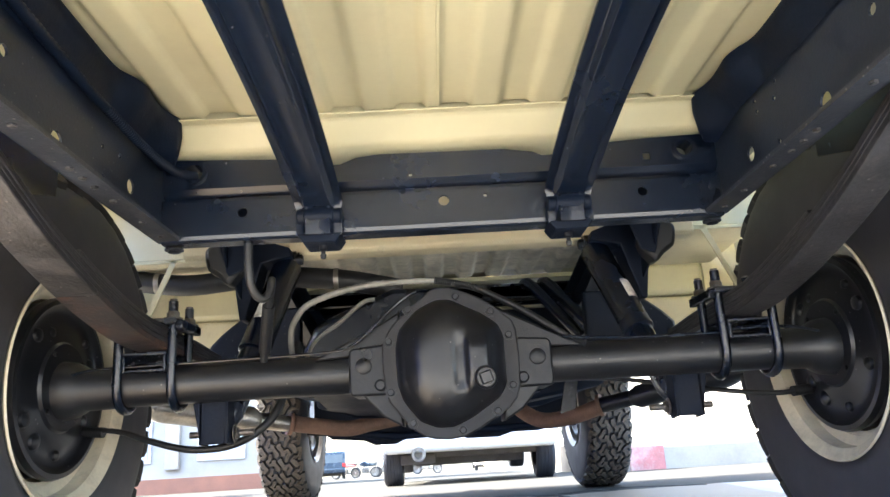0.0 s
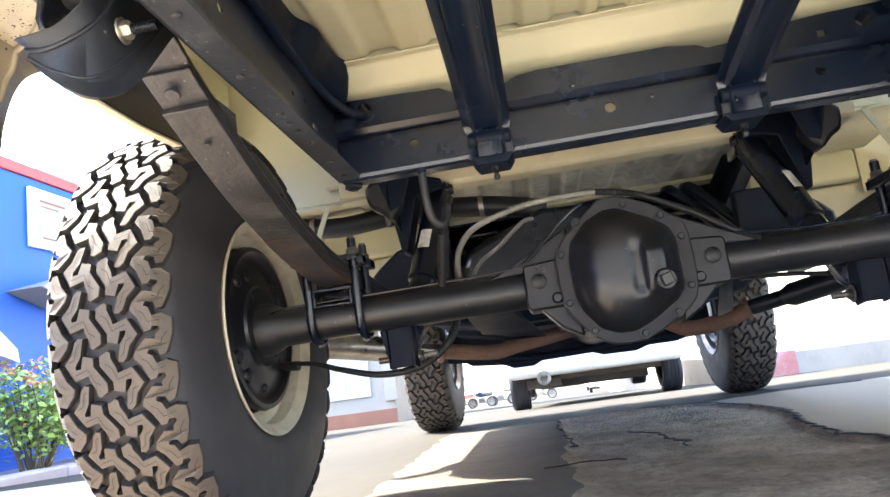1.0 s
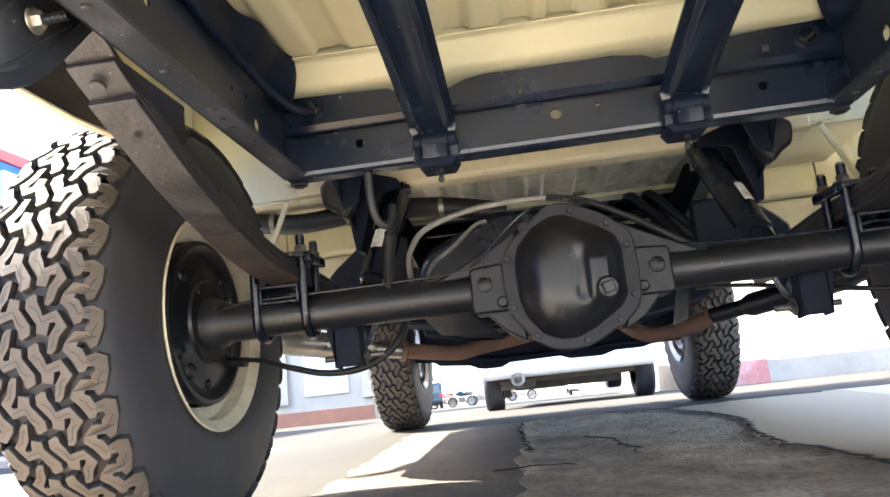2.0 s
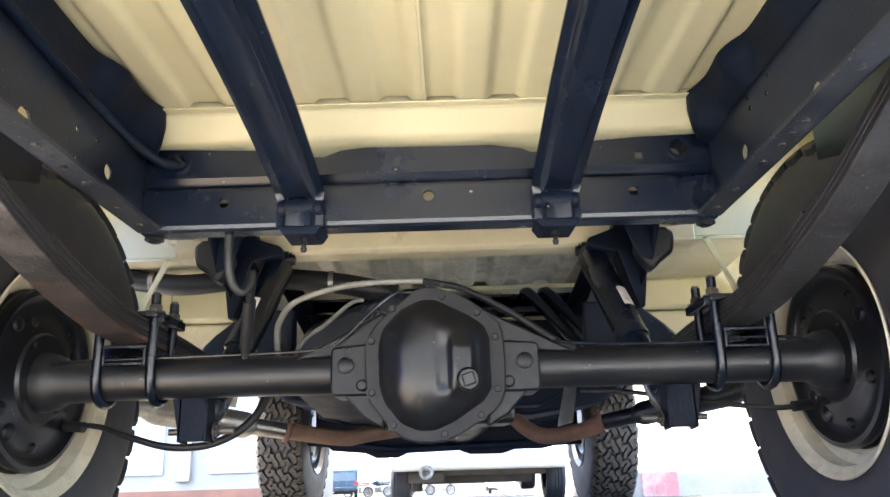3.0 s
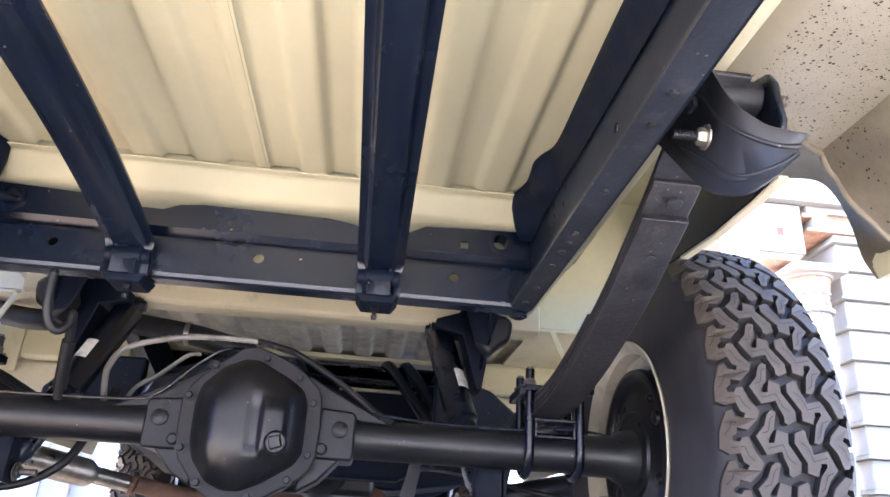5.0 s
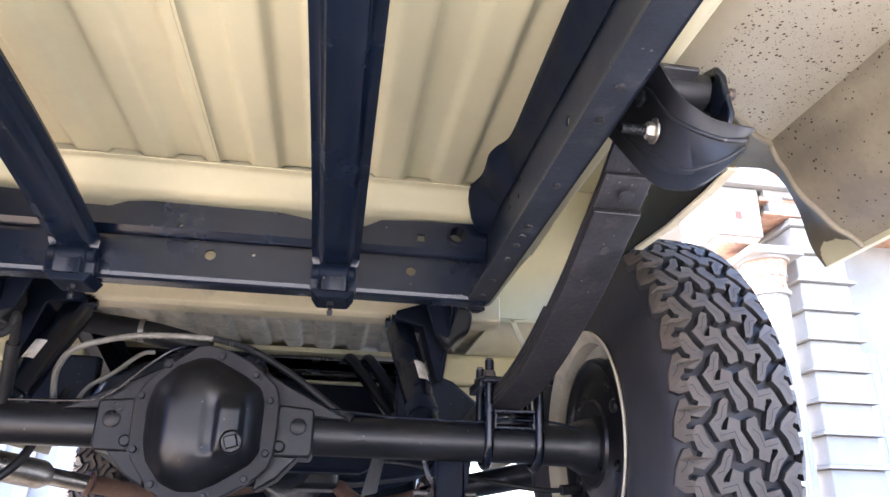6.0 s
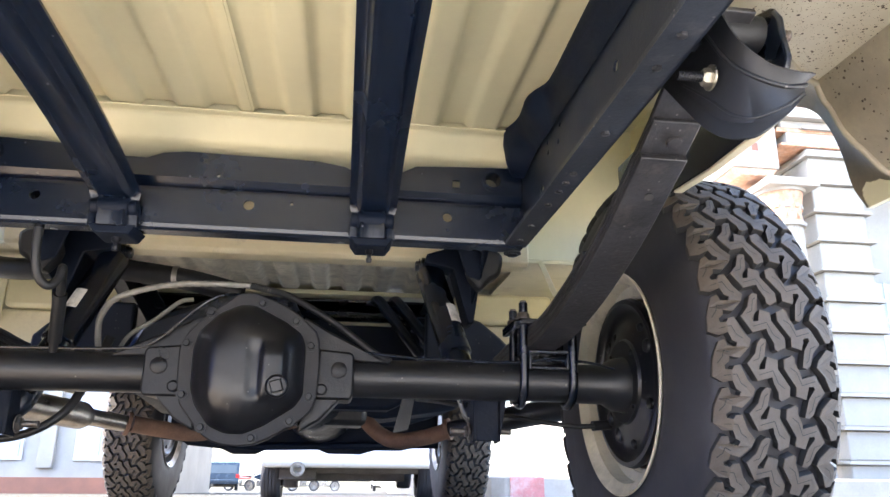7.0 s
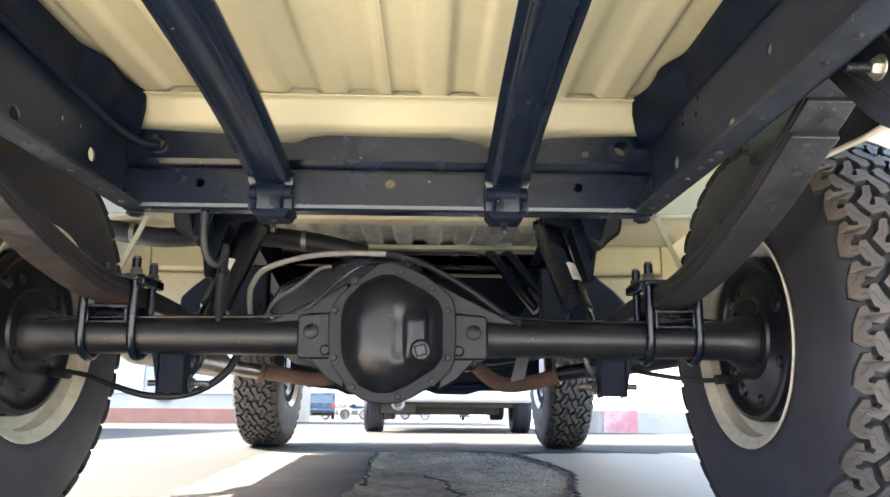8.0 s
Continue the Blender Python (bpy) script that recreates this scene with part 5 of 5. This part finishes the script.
for s in (-1, 1):
    bm = bmesh.new()
    if s > 0:
        tube(bm, [(0.17, 1.30, 0.405), (0.205, 1.27, 0.395), (0.27, 1.22, 0.325), (0.335, 1.18, 0.292), (0.43, 1.12, 0.302), (0.505, 1.08, 0.325)], 0.026, 16, 6)
    else:
        tube(bm, [(0.16, 1.40, 0.372), (0.02, 1.36, 0.362), (-0.10, 1.31, 0.342), (-0.16, 1.28, 0.332), (-0.26, 1.24, 0.318), (-0.33, 1.20, 0.306), (-0.43, 1.15, 0.318), (-0.50, 1.10, 0.330)], 0.026, 16, 6)
    lathe(bm, [(0.027, 0), (0.036, 0), (0.036, 0.012), (0.027, 0.012)], along((s * 0.50, 1.085, 0.328), (s, -0.5, 0.2)), 16, True)
    ex = part("exhaust_pipe", bm, RUST, truck, "rusty brown exhaust pipe")
    bm = bmesh.new()
    tube(bm, [(s * 0.505, 1.08, 0.328), (s * 0.60, 0.98, 0.345)], 0.025, 16, 2)
    MR = 0.036 if s > 0 else 0.040
    lathe(bm, [(0, 0), (0.026, 0), (MR - 0.002, 0.02), (MR, 0.03), (MR, 0.32), (MR - 0.004, 0.34), (0.026, 0.36), (0, 0.36)], along((s * 0.59, 0.99, 0.343), (s * 0.62, -0.75, 0.12)), 24)
    tube(bm, [(s * 0.80, 0.73, 0.385), (s * 0.86, 0.66, 0.395), (s * 0.95, 0.62, 0.395)], 0.027, 16, 4)
    part("muffler", bm, CASTBLK if s > 0 else STEEL, ex, "slim blackened muffler" if s > 0 else "dull steel muffler")

# ---- street ----
def make_car(at, turn, paint, label, length=3.75, low=0.30):
    """A plain saloon, tail towards the viewer, with body, bumper, underbody, lamps, windows and four wheels."""
    car = empty("parked_car", at, label, "car", "cars in the street")
    car.rotation_euler.z = radians(turn)
    k = length / 3.75
    bm = bmesh.new()
    prism(bm, [(0.0, low), (0.02, 0.75), (0.25, 1.35), (1.9 * k, 1.40), (2.5 * k, 0.95), (3.6 * k, 0.85), (3.75 * k, low)], -0.78, 0.78, "x")
    part("body", bm, paint, car, bevel=0.05)
    bm = bmesh.new()
    prism(bm, [(-0.05, low), (-0.07, 0.40), (-0.05, 0.55), (0.1, 0.55), (0.1, low - 0.01)], -0.77, 0.77, "x")
    part("bumper", bm, paint, car, bevel=0.045)
    bm = bmesh.new()
    prism(bm, [(0.035, 0.82), (0.225, 1.28), (0.235, 1.27), (0.045, 0.81)], -0.66, 0.66, "x")
    part("rear_window", bm, DARKGLASS, car)
    for x in (-0.72, 0.72):
        bm = bmesh.new()
        box(bm, x - 0.09, x + 0.09, -0.015, 0.05, 0.60, 0.78)
        part("tail_lamp", bm, LAMPRED, car, "red tail lamp", bevel=0.01)
    bm = bmesh.new()
    box(bm, -0.70, 0.70, 0.25, length - 0.25, 0.24, low + 0.01)
    box(bm, -0.50, 0.50, 0.42, 0.52, 0.17, 0.25)
    tube(bm, [(-0.66, 0.50, 0.27), (0.66, 0.50, 0.27)], 0.035, 12, 1)
    box(bm, -0.20, 0.15, 0.7, 1.6, 0.19, 0.26)
    box(bm, -0.62, -0.30, 0.2, 0.36, 0.19, 0.28)
    part("underbody", bm, UNDERCAR, car, bevel=0.01)
    for x in (-0.695, 0.695):
        for y in (0.48, length - 0.8):
            bm = bmesh.new()
            ax = pose(x, y, 0.272) @ along((0, 0, 0), (1, 0, 0))
            grooves = []
            for h in (-0.045, -0.015, 0.015, 0.045):
                grooves += [(0.272, h - 0.004), (0.264, h - 0.003), (0.264, h + 0.003), (0.272, h + 0.004)]
            lathe(bm, [(0.16, -0.08), (0.25, -0.085), (0.268, -0.07)] + grooves + [(0.268, 0.07), (0.25, 0.085), (0.16, 0.08)], ax, 32, True)
            w = part("tyre", bm, RUBBER, car)
            bm = bmesh.new()
            lathe(bm, [(0, -0.03), (0.165, -0.03), (0.165, 0.05), (0, 0.03)], ax, 24)
            part("rim", bm, STEEL, w)
    bm = bmesh.new()
    lathe(bm, [(0.0, 0.10), (0.034, 0.10), (0.036, 0), (0.060, 0), (0.064, 0.02), (0.060, 0.06), (0.045, 0.25), (0.0, 0.25)], pose(-0.45, -0.06, 0.285, -90), 20)
    part("tailpipe", bm, STEEL, car)
    return car


make_car((0.24, 5.12, ground_z(0, 5.6) - 0.005), 0, WHITE, "white car parked ahead, its underside in shade")
make_car((-5.6, 36.0, ground_z(0, 36)), 8, BLUEPAINT, "dark blue car parked far down the street", 4.2)
make_car((-8.2, 35.0, ground_z(0, 35)), -5, WHITE, "white car parked far down the street", 4.2)
make_car((2.6, 38.0, ground_z(0, 38)), 0, WHITE, "white car parked far down the street", 4.0)


def make_motorcycle(at, turn, paint, label):
    """A small street motorcycle on its stand."""
    bike = empty("motorcycle", at, label, "motorcycle", "motorcycles parked in a row")
    bike.rotation_euler.z = radians(turn)
    for y in (-0.62, 0.62):
        bm = bmesh.new()
        lathe(bm, [(0.22, -0.03), (0.28, -0.04), (0.30, 0.0), (0.28, 0.04), (0.22, 0.03)], pose(0, y, 0.30) @ along((0, 0, 0), (1, 0, 0)), 24, True)
        w = part("tyre", bm, RUBBER, bike)
        bm = bmesh.new()
        lathe(bm, [(0.03, -0.05), (0.05, 0.0), (0.225, -0.012), (0.225, 0.012), (0.05, 0.01), (0.03, 0.05)], pose(0, y, 0.30) @ along((0, 0, 0), (1, 0, 0)), 20, True)
        part("rim", bm, STEEL, w)
    bm = bmesh.new()
    prism(bm, [(-0.75, 0.72), (-0.2, 0.76), (0.1, 0.92), (0.35, 0.86), (0.42, 0.70), (0.1, 0.60), (-0.6, 0.64)], -0.12, 0.12, "x")
    part("tank_and_tail", bm, paint, bike, bevel=0.04)
    bm = bmesh.new()
    prism(bm, [(-0.70, 0.74), (-0.15, 0.78), (-0.12, 0.83), (-0.70, 0.82)], -0.11, 0.11, "x")
    part("saddle", bm, HOSE, bike, bevel=0.02)
    bm = bmesh.new()
    box(bm, -0.14, 0.14, -0.15, 0.25, 0.25, 0.58)
    tube(bm, [(0.10, -0.1, 0.28), (0.13, -0.7, 0.32)], 0.04, 12, 1)
    part("engine", bm, STEEL, bike, bevel=0.02)
    bm = bmesh.new()
    for x in (-0.06, 0.06):
        tube(bm, [(x, 0.62, 0.30), (x, 0.40, 0.98)], 0.02, 10, 1)
    tube(bm, [(-0.34, 0.30, 1.06), (-0.1, 0.38, 1.0), (0.1, 0.38, 1.0), (0.34, 0.30, 1.06)], 0.014, 10, 4)
    part("fork_and_bars", bm, STEEL, bike)
    bm = bmesh.new()
    lathe(bm, [(0, 0), (0.08, 0.0), (0.09, 0.05), (0.05, 0.13), (0, 0.14)], pose(0, 0.56, 0.90, 90), 16)
    part("headlamp", bm, WHITE, bike)
    return bike


for i, (x, y, paint, word) in enumerate(((-4.2, 31.0, REDPAINT, "red"), (-3.3, 31.4, BLUEPAINT, "blue"), (-2.4, 30.8, WHITE, "white"), (-1.5, 31.3, REDPAINT, "red"), (-0.6, 31.1, HOSE, "black"), (-5.1, 31.3, HOSE, "black"))):
    make_motorcycle((x * 1.3, y + 10, ground_z(x, y + 10)), 72 + 11 * (i % 4), paint, word + " motorcycle on its stand by the street")

# low blue shop on one side, with kerb, sill, poster and flowers
shop = empty("shop_building", (-4.0, 3.0, ground_z(0, 3)), "low shop with bright blue painted wall and red top stripe", "building")


def shop_part(name, mat, x0, x1, y0, y1, z0, z1, label=""):
    bm = bmesh.new()
    box(bm, x0, x1, y0, y1, z0, z1)
    return part(name, bm, mat, shop, label, bevel=0.006)


shop_part("lower_wall", BLUE, -3.0, 0.0, -6.0, 3.4, -0.3, 2.29)
shop_part("stripe", REDPAINT, -3.0, 0.02, -6.0, 3.4, 2.294, 2.385, "red painted stripe along the top")
shop_part("plinth", BLUE, -0.1, 0.03, -6.0, 3.4, -0.1, 0.16)
poster_frame = shop_part("poster_board", WHITE, 0.004, 0.035, 0.61, 1.42, 1.72, 2.21, "white framed poster board")
bm = bmesh.new()
box(bm, 0.0355, 0.040, 0.65, 1.38, 1.76, 2.17)
part("poster", bm, POSTER, poster_frame, "faded printed sheet")
for y0, z0, w, h in ((0.72, 2.10, 0.30, 0.02), (0.72, 2.06, 0.22, 0.012), (1.12, 1.80, 0.20, 0.015), (0.74, 1.80, 0.24, 0.015)):
    bm = bmesh.new()
    box(bm, 0.0405, 0.042, y0, y0 + w, z0, z0 + h)
    part("print_bar", bm, BRICKRED, poster_frame)
# pointed white canopy and its bracket
bm = bmesh.new()
prism(bm, [(0.36, 1.335), (0.80, 1.47), (1.9, 1.52), (1.9, 1.22), (0.80, 1.23)], 0.004, 0.30, "x")
part("canopy", bm, PLASTER, shop, "white pointed canopy slab", bevel=0.008)
bm = bmesh.new()
prism(bm, [(0.10, 1.10), (0.36, 0.90), (0.38, 0.80), (0.10, 0.88)], 0.004, 0.10, "x")
part("bracket", bm, WHITE, shop, bevel=0.006)
# raised kerb and planting strip in front of the shop, in separate stones
for i in range(6):
    bm = bmesh.new()
    y0 = 0.9 + 0.62 * i
    box(bm, -3.34, -3.10, y0, y0 + 0.61, -0.30, 0.052 - 0.008 * i)
    tagged(mesh_object("kerb", bm, KERB, 30, 0.015), "mauve-grey kerb stone in front of the blue shop", "kerb", "kerb stones by the shop", "structure")
bm = bmesh.new()
box(bm, -3.999, -3.345, 0.9, 4.62, -0.30, 0.02)
tagged(mesh_object("planting_strip", bm, KERB, 30, 0.01), "narrow paved strip between kerb and blue wall", "pavement", kind="structure")

# white building with a red-brown base across the street
far = empty("street_building", (-3.2, 12.5, ground_z(0, 12.5)), "long white building with red-brown base and tall windows", "building")
bm = bmesh.new()
box(bm, -14, 0, 0.0, 6, -0.4, 6.5)
part("wall", bm, PLASTER, far)
bm = bmesh.new()
box(bm, -14.02, 0.02, -0.06, 0.0, -0.4, 0.27)
part("base_course", bm, BRICKRED, far, "red-brown painted base")
for i in range(8):
    x = -0.9 - 1.75 * i
    bm = bmesh.new()
    box(bm, x - 0.45, x + 0.45, -0.04, 0.004, 0.55, 2.6)
    w = part("window", bm, GREYTRIM, far, bevel=0.01)
    for q in (-0.21, 0.21):
        bm = bmesh.new()
        box(bm, x + q - 0.18, x + q + 0.18, -0.055, -0.041, 0.62, 2.5)
        part("pane", bm, WINDOWPALE, w)
    bm = bmesh.new()
    box(bm, x + 0.72, x + 0.98, -0.08, 0.004, 0.424, 4.0)
    part("pilaster", bm, PLASTER, far, bevel=0.01)

# ornate pale building with a rusticated pillar, a leafy capital and a corbelled cornice
orn = empty("ornate_building", (5.6, 6.0, ground_z(0, 6)), "pale stuccoed corner building with terracotta capitals", "building")
bm = bmesh.new()
box(bm, 0.0, 12, 0.72, 16, -0.4, 9)
part("wall", bm, PLASTER, orn)


def make_pillar(px, py, w, d, top):
    """Stacked blocks with thin ledges between them."""
    shaft, z, rnd = None, -0.3, random.Random(int(px * 10 + 7))
    while z < top:
        h = 0.36
        g = rnd.uniform(0.0, 0.012)
        bm = bmesh.new()
        box(bm, px + g, px + w - g, py + g, py + d, z, min(z + h - 0.045, top))
        if shaft is None:
            shaft = part("pillar", bm, PLASTER, orn, "pale rusticated pillar", bevel=0.015)
        else:
            part("block", bm, PLASTER, shaft, bevel=0.015)
        bm = bmesh.new()
        prism(bm, [(px - 0.055, z + h - 0.040), (px + w + 0.055, z + h - 0.040), (px + w + 0.055, z + h - 0.012), (px + w + 0.02, z + h - 0.001), (px - 0.02, z + h - 0.001), (px - 0.055, z + h - 0.012)], py - 0.055, py + d, "y")
        part("ledge", bm, PLASTER, shaft)
        z += h
    return shaft


def make_column(px, py, r, z0, z1):
    """A fluted column with a two-tier leafy capital."""
    bm = bmesh.new()
    prism(bm, [(px + (r - 0.016 * (k % 2)) * math.cos(2 * math.pi * k / 36), py + (r - 0.016 * (k % 2)) * math.sin(2 * math.pi * k / 36)) for k in range(36)], -0.3, z0, "z")
    col = part("column", bm, PLASTER, orn, "pale fluted column with terracotta leaf capital", smooth=0)
    h = z1 - z0
    for u0, u1, k0, k1, mat in ((0.0, 0.07, 1.15, 1.22, PLASTER), (0.07, 0.14, 1.05, 1.05, TERRA), (0.14, 0.74, 0.95, 1.2, TERRA), (0.74, 0.80, 1.30, 1.36, PLASTER)):
        bm = bmesh.new()
        lathe(bm, [(0, z0 + u0 * h), (r * k0, z0 + u0 * h), (r * k1, z0 + u1 * h), (0, z0 + u1 * h)], pose(px, py, 0), 28)
        part("capital_ring", bm, mat, col)
    bm = bmesh.new()
    box(bm, px - r * 1.5, px + r * 1.5, py - r * 1.5, py + r * 1.5, z0 + 0.80 * h, z0 + 0.90 * h)
    box(bm, px - r * 1.35, px + r * 1.35, py - r * 1.35, py + r * 1.35, z0 + 0.90 * h, z1)
    part("abacus", bm, PLASTER, col, bevel=0.01)
    for tier, (u, size, n) in enumerate(((0.14, 0.26, 12), (0.38, 0.32, 12))):
        for k in range(n):
            a = 2 * math.pi * (k + 0.5 * tier) / n
            bm = bmesh.new()
            s_ = size * h
            m = pose(px + r * (1.02 + 0.07 * tier) * math.cos(a), py + r * (1.02 + 0.07 * tier) * math.sin(a), z0 + u * h, 0, 0, math.degrees(a) + 90)
            prism(bm, [(-0.030, 0), (0.030, 0), (0.046, s_ * 0.5), (0.030, s_ * 0.9), (0, s_ * 1.12), (-0.030, s_ * 0.9), (-0.046, s_ * 0.5)], -0.012, 0.016, "y", m @ Matrix.Rotation(radians(-12), 4, "X"))
            part("leaf_ornament", bm, PLASTER if (k + tier) % 2 else TERRA, col, bevel=0.006)
    return col


make_pillar(0.02, 0.0, 0.66, 0.7, 4.1)
make_pillar(3.2, 0.0, 0.66, 0.7, 4.1)
make_column(-0.36, 0.10, 0.22, 3.05, 3.62)
make_column(-0.36, 3.2, 0.22, 3.05, 3.62)
bm = bmesh.new()
box(bm, -0.96, -0.36, 0.0, 0.9, 3.80, 4.45)
corbel = part("corbel", bm, PLASTER, orn, "pale corbel block with terracotta underside", bevel=0.015)
bm = bmesh.new()
prism(bm, [(-0.94, 3.797), (-0.38, 3.797), (-0.46, 3.70), (-0.86, 3.70)], 0.02, 0.9, "y")
part("corbel_foot", bm, TERRA, corbel, bevel=0.01)
bm = bmesh.new()
box(bm, -0.70, -0.62, -0.004, 0.06, 4.02, 4.12)
part("corbel_hole", bm, BRICKRED, corbel)
for z0, z1, x0, mat in ((4.12, 4.16, -0.30, TERRA), (4.162, 4.30, -0.22, PLASTER), (4.302, 4.36, -0.34, TERRA), (4.362, 4.46, -0.28, PLASTER), (4.462, 4.60, -1.05, PLASTER), (4.602, 4.66, -1.12, TERRA), (4.662, 5.1, -1.0, PLASTER)):
    bm = bmesh.new()
    box(bm, x0, 12, -0.10 + 0.1 * (x0 > -0.9), 0.715, z0, z1)
    box(bm, x0, -0.002, 0.7155, 16, z0, z1)
    part("cornice", bm, mat, orn, bevel=0.008)
bm = bmesh.new()
box(bm, 0.9, 1.9, 0.66, 0.715, 0.2, 2.6)
win = part("window", bm, GREYTRIM, orn, "grey window with a barred grille")
for i in range(9):
    bm = bmesh.new()
    cyl(bm, (0.95 + 0.112 * i, 0.62, 0.2), (0.95 + 0.112 * i, 0.62, 2.6), 0.012, 8)
    part("grille_bar", bm, GREYTRIM, win)

# raised pavement with a painted kerb corner
bm = bmesh.new()
prism(bm, [(1.60, 6.15), (1.64, 5.95), (1.76, 5.83), (1.94, 5.8), (14, 5.8), (14, 30), (1.60, 30)], -0.9, 0.05, "z")
tagged(mesh_object("pavement", bm, PAVING, 30, 0.015), "raised pale concrete pavement", "pavement", kind="structure")
bm = bmesh.new()
prism(bm, [(1.80, 5.792), (2.14, 5.792), (2.14, 5.95), (1.80, 5.95)], -0.6, 0.056, "z")
tagged(mesh_object("kerb", bm, FADEDRED, 30, 0.01), "faded red painted kerb stone at the pavement corner", "kerb", kind="structure")

# unseen plain stuccoed wall, added behind the viewer to block low sky light
bm = bmesh.new()
box(bm, -16, 16, -9.4, -9.0, -0.3, 3.2)
tagged(mesh_object("sky_block_wall", bm, BLOCKWALL, 30), "unseen plain stuccoed wall added to block low sky light", "wall", kind="structure")

# street lamp pole behind the shop
pole = empty("street_pole", (-7.0, 8.4, ground_z(0, 8.4)), "thin pale grey street pole", "pole")
bm = bmesh.new()
tube(bm, [(0, 0, 0), (0, 0, 7.5)], (0.07, 0.045), 14, 1)
part("shaft", bm, GREYTRIM, pole)
bm = bmesh.new()
tube(bm, [(0, 0, 7.3), (0.3, 0, 7.6), (0.9, 0, 7.7)], 0.03, 10, 4)
part("arm", bm, GREYTRIM, pole)


def make_bush(at, w, h, seed):
    """A flowering shrub: stems, many small leaves and orange blossoms."""
    rnd = random.Random(seed)
    bush = empty("flowering_shrub", at, "leafy green shrub with orange blossoms by the kerb", "shrub")
    stems, leaves, blossoms = bmesh.new(), bmesh.new(), bmesh.new()
    tips = []
    for i in range(26):
        a, r = rnd.uniform(0, 6.28), w * math.sqrt(rnd.random()) * 0.5
        tip = Vector((r * math.cos(a), r * math.sin(a) * 1.4, h * rnd.uniform(0.45, 1.0)))
        base = Vector((tip.x * 0.25, tip.y * 0.25, 0))
        mid = (base + tip) / 2 + Vector((rnd.uniform(-0.05, 0.05), rnd.uniform(-0.05, 0.05), 0.06))
        tube(stems, [base, mid, tip], (0.007, 0.002), 5, 4)
        tips.append((base, mid, tip))
    def card(bm, p, size, rnd):
        q = Euler((rnd.uniform(-1, 1), rnd.uniform(-1, 1), rnd.uniform(0, 6.28))).to_matrix()
        vs = [bm.verts.new(p + q @ Vector(v) * size) for v in ((0, -0.5, 0), (0.24, 0, 0.06), (0, 0.5, -0.05), (-0.24, 0, 0.06))]
        bm.faces.new((vs[0], vs[1], vs[3]))
        bm.faces.new((vs[1], vs[2], vs[3]))
    for base, mid, tip in tips:
        for k in range(80):
            u = rnd.uniform(0.25, 1.05)
            p = base.lerp(mid, u * 2) if u < 0.5 else mid.lerp(tip, u * 2 - 1)
            card(leaves, p + Vector((rnd.gauss(0, 0.05), rnd.gauss(0, 0.05), rnd.gauss(0, 0.04))), rnd.uniform(0.035, 0.07), rnd)
        if rnd.random() < 0.85:
            for k in range(26):
                card(blossoms, tip + Vector((rnd.gauss(0, 0.03), rnd.gauss(0, 0.03), rnd.gauss(0.02, 0.025))), rnd.uniform(0.025, 0.045), rnd)
    part("stem", stems, BARK, bush)
    tagged(part("leaves", leaves, LEAF, bush, smooth=0), kind="stuff")
    tagged(part("blossoms", blossoms, BLOSSOM, bush, "orange blossoms", smooth=0), kind="stuff")
    return bush


make_bush((-3.55, 3.05, 0.02), 0.62, 0.72, 3)
make_bush((-3.60, 3.75, 0.02), 0.6, 0.60, 5)
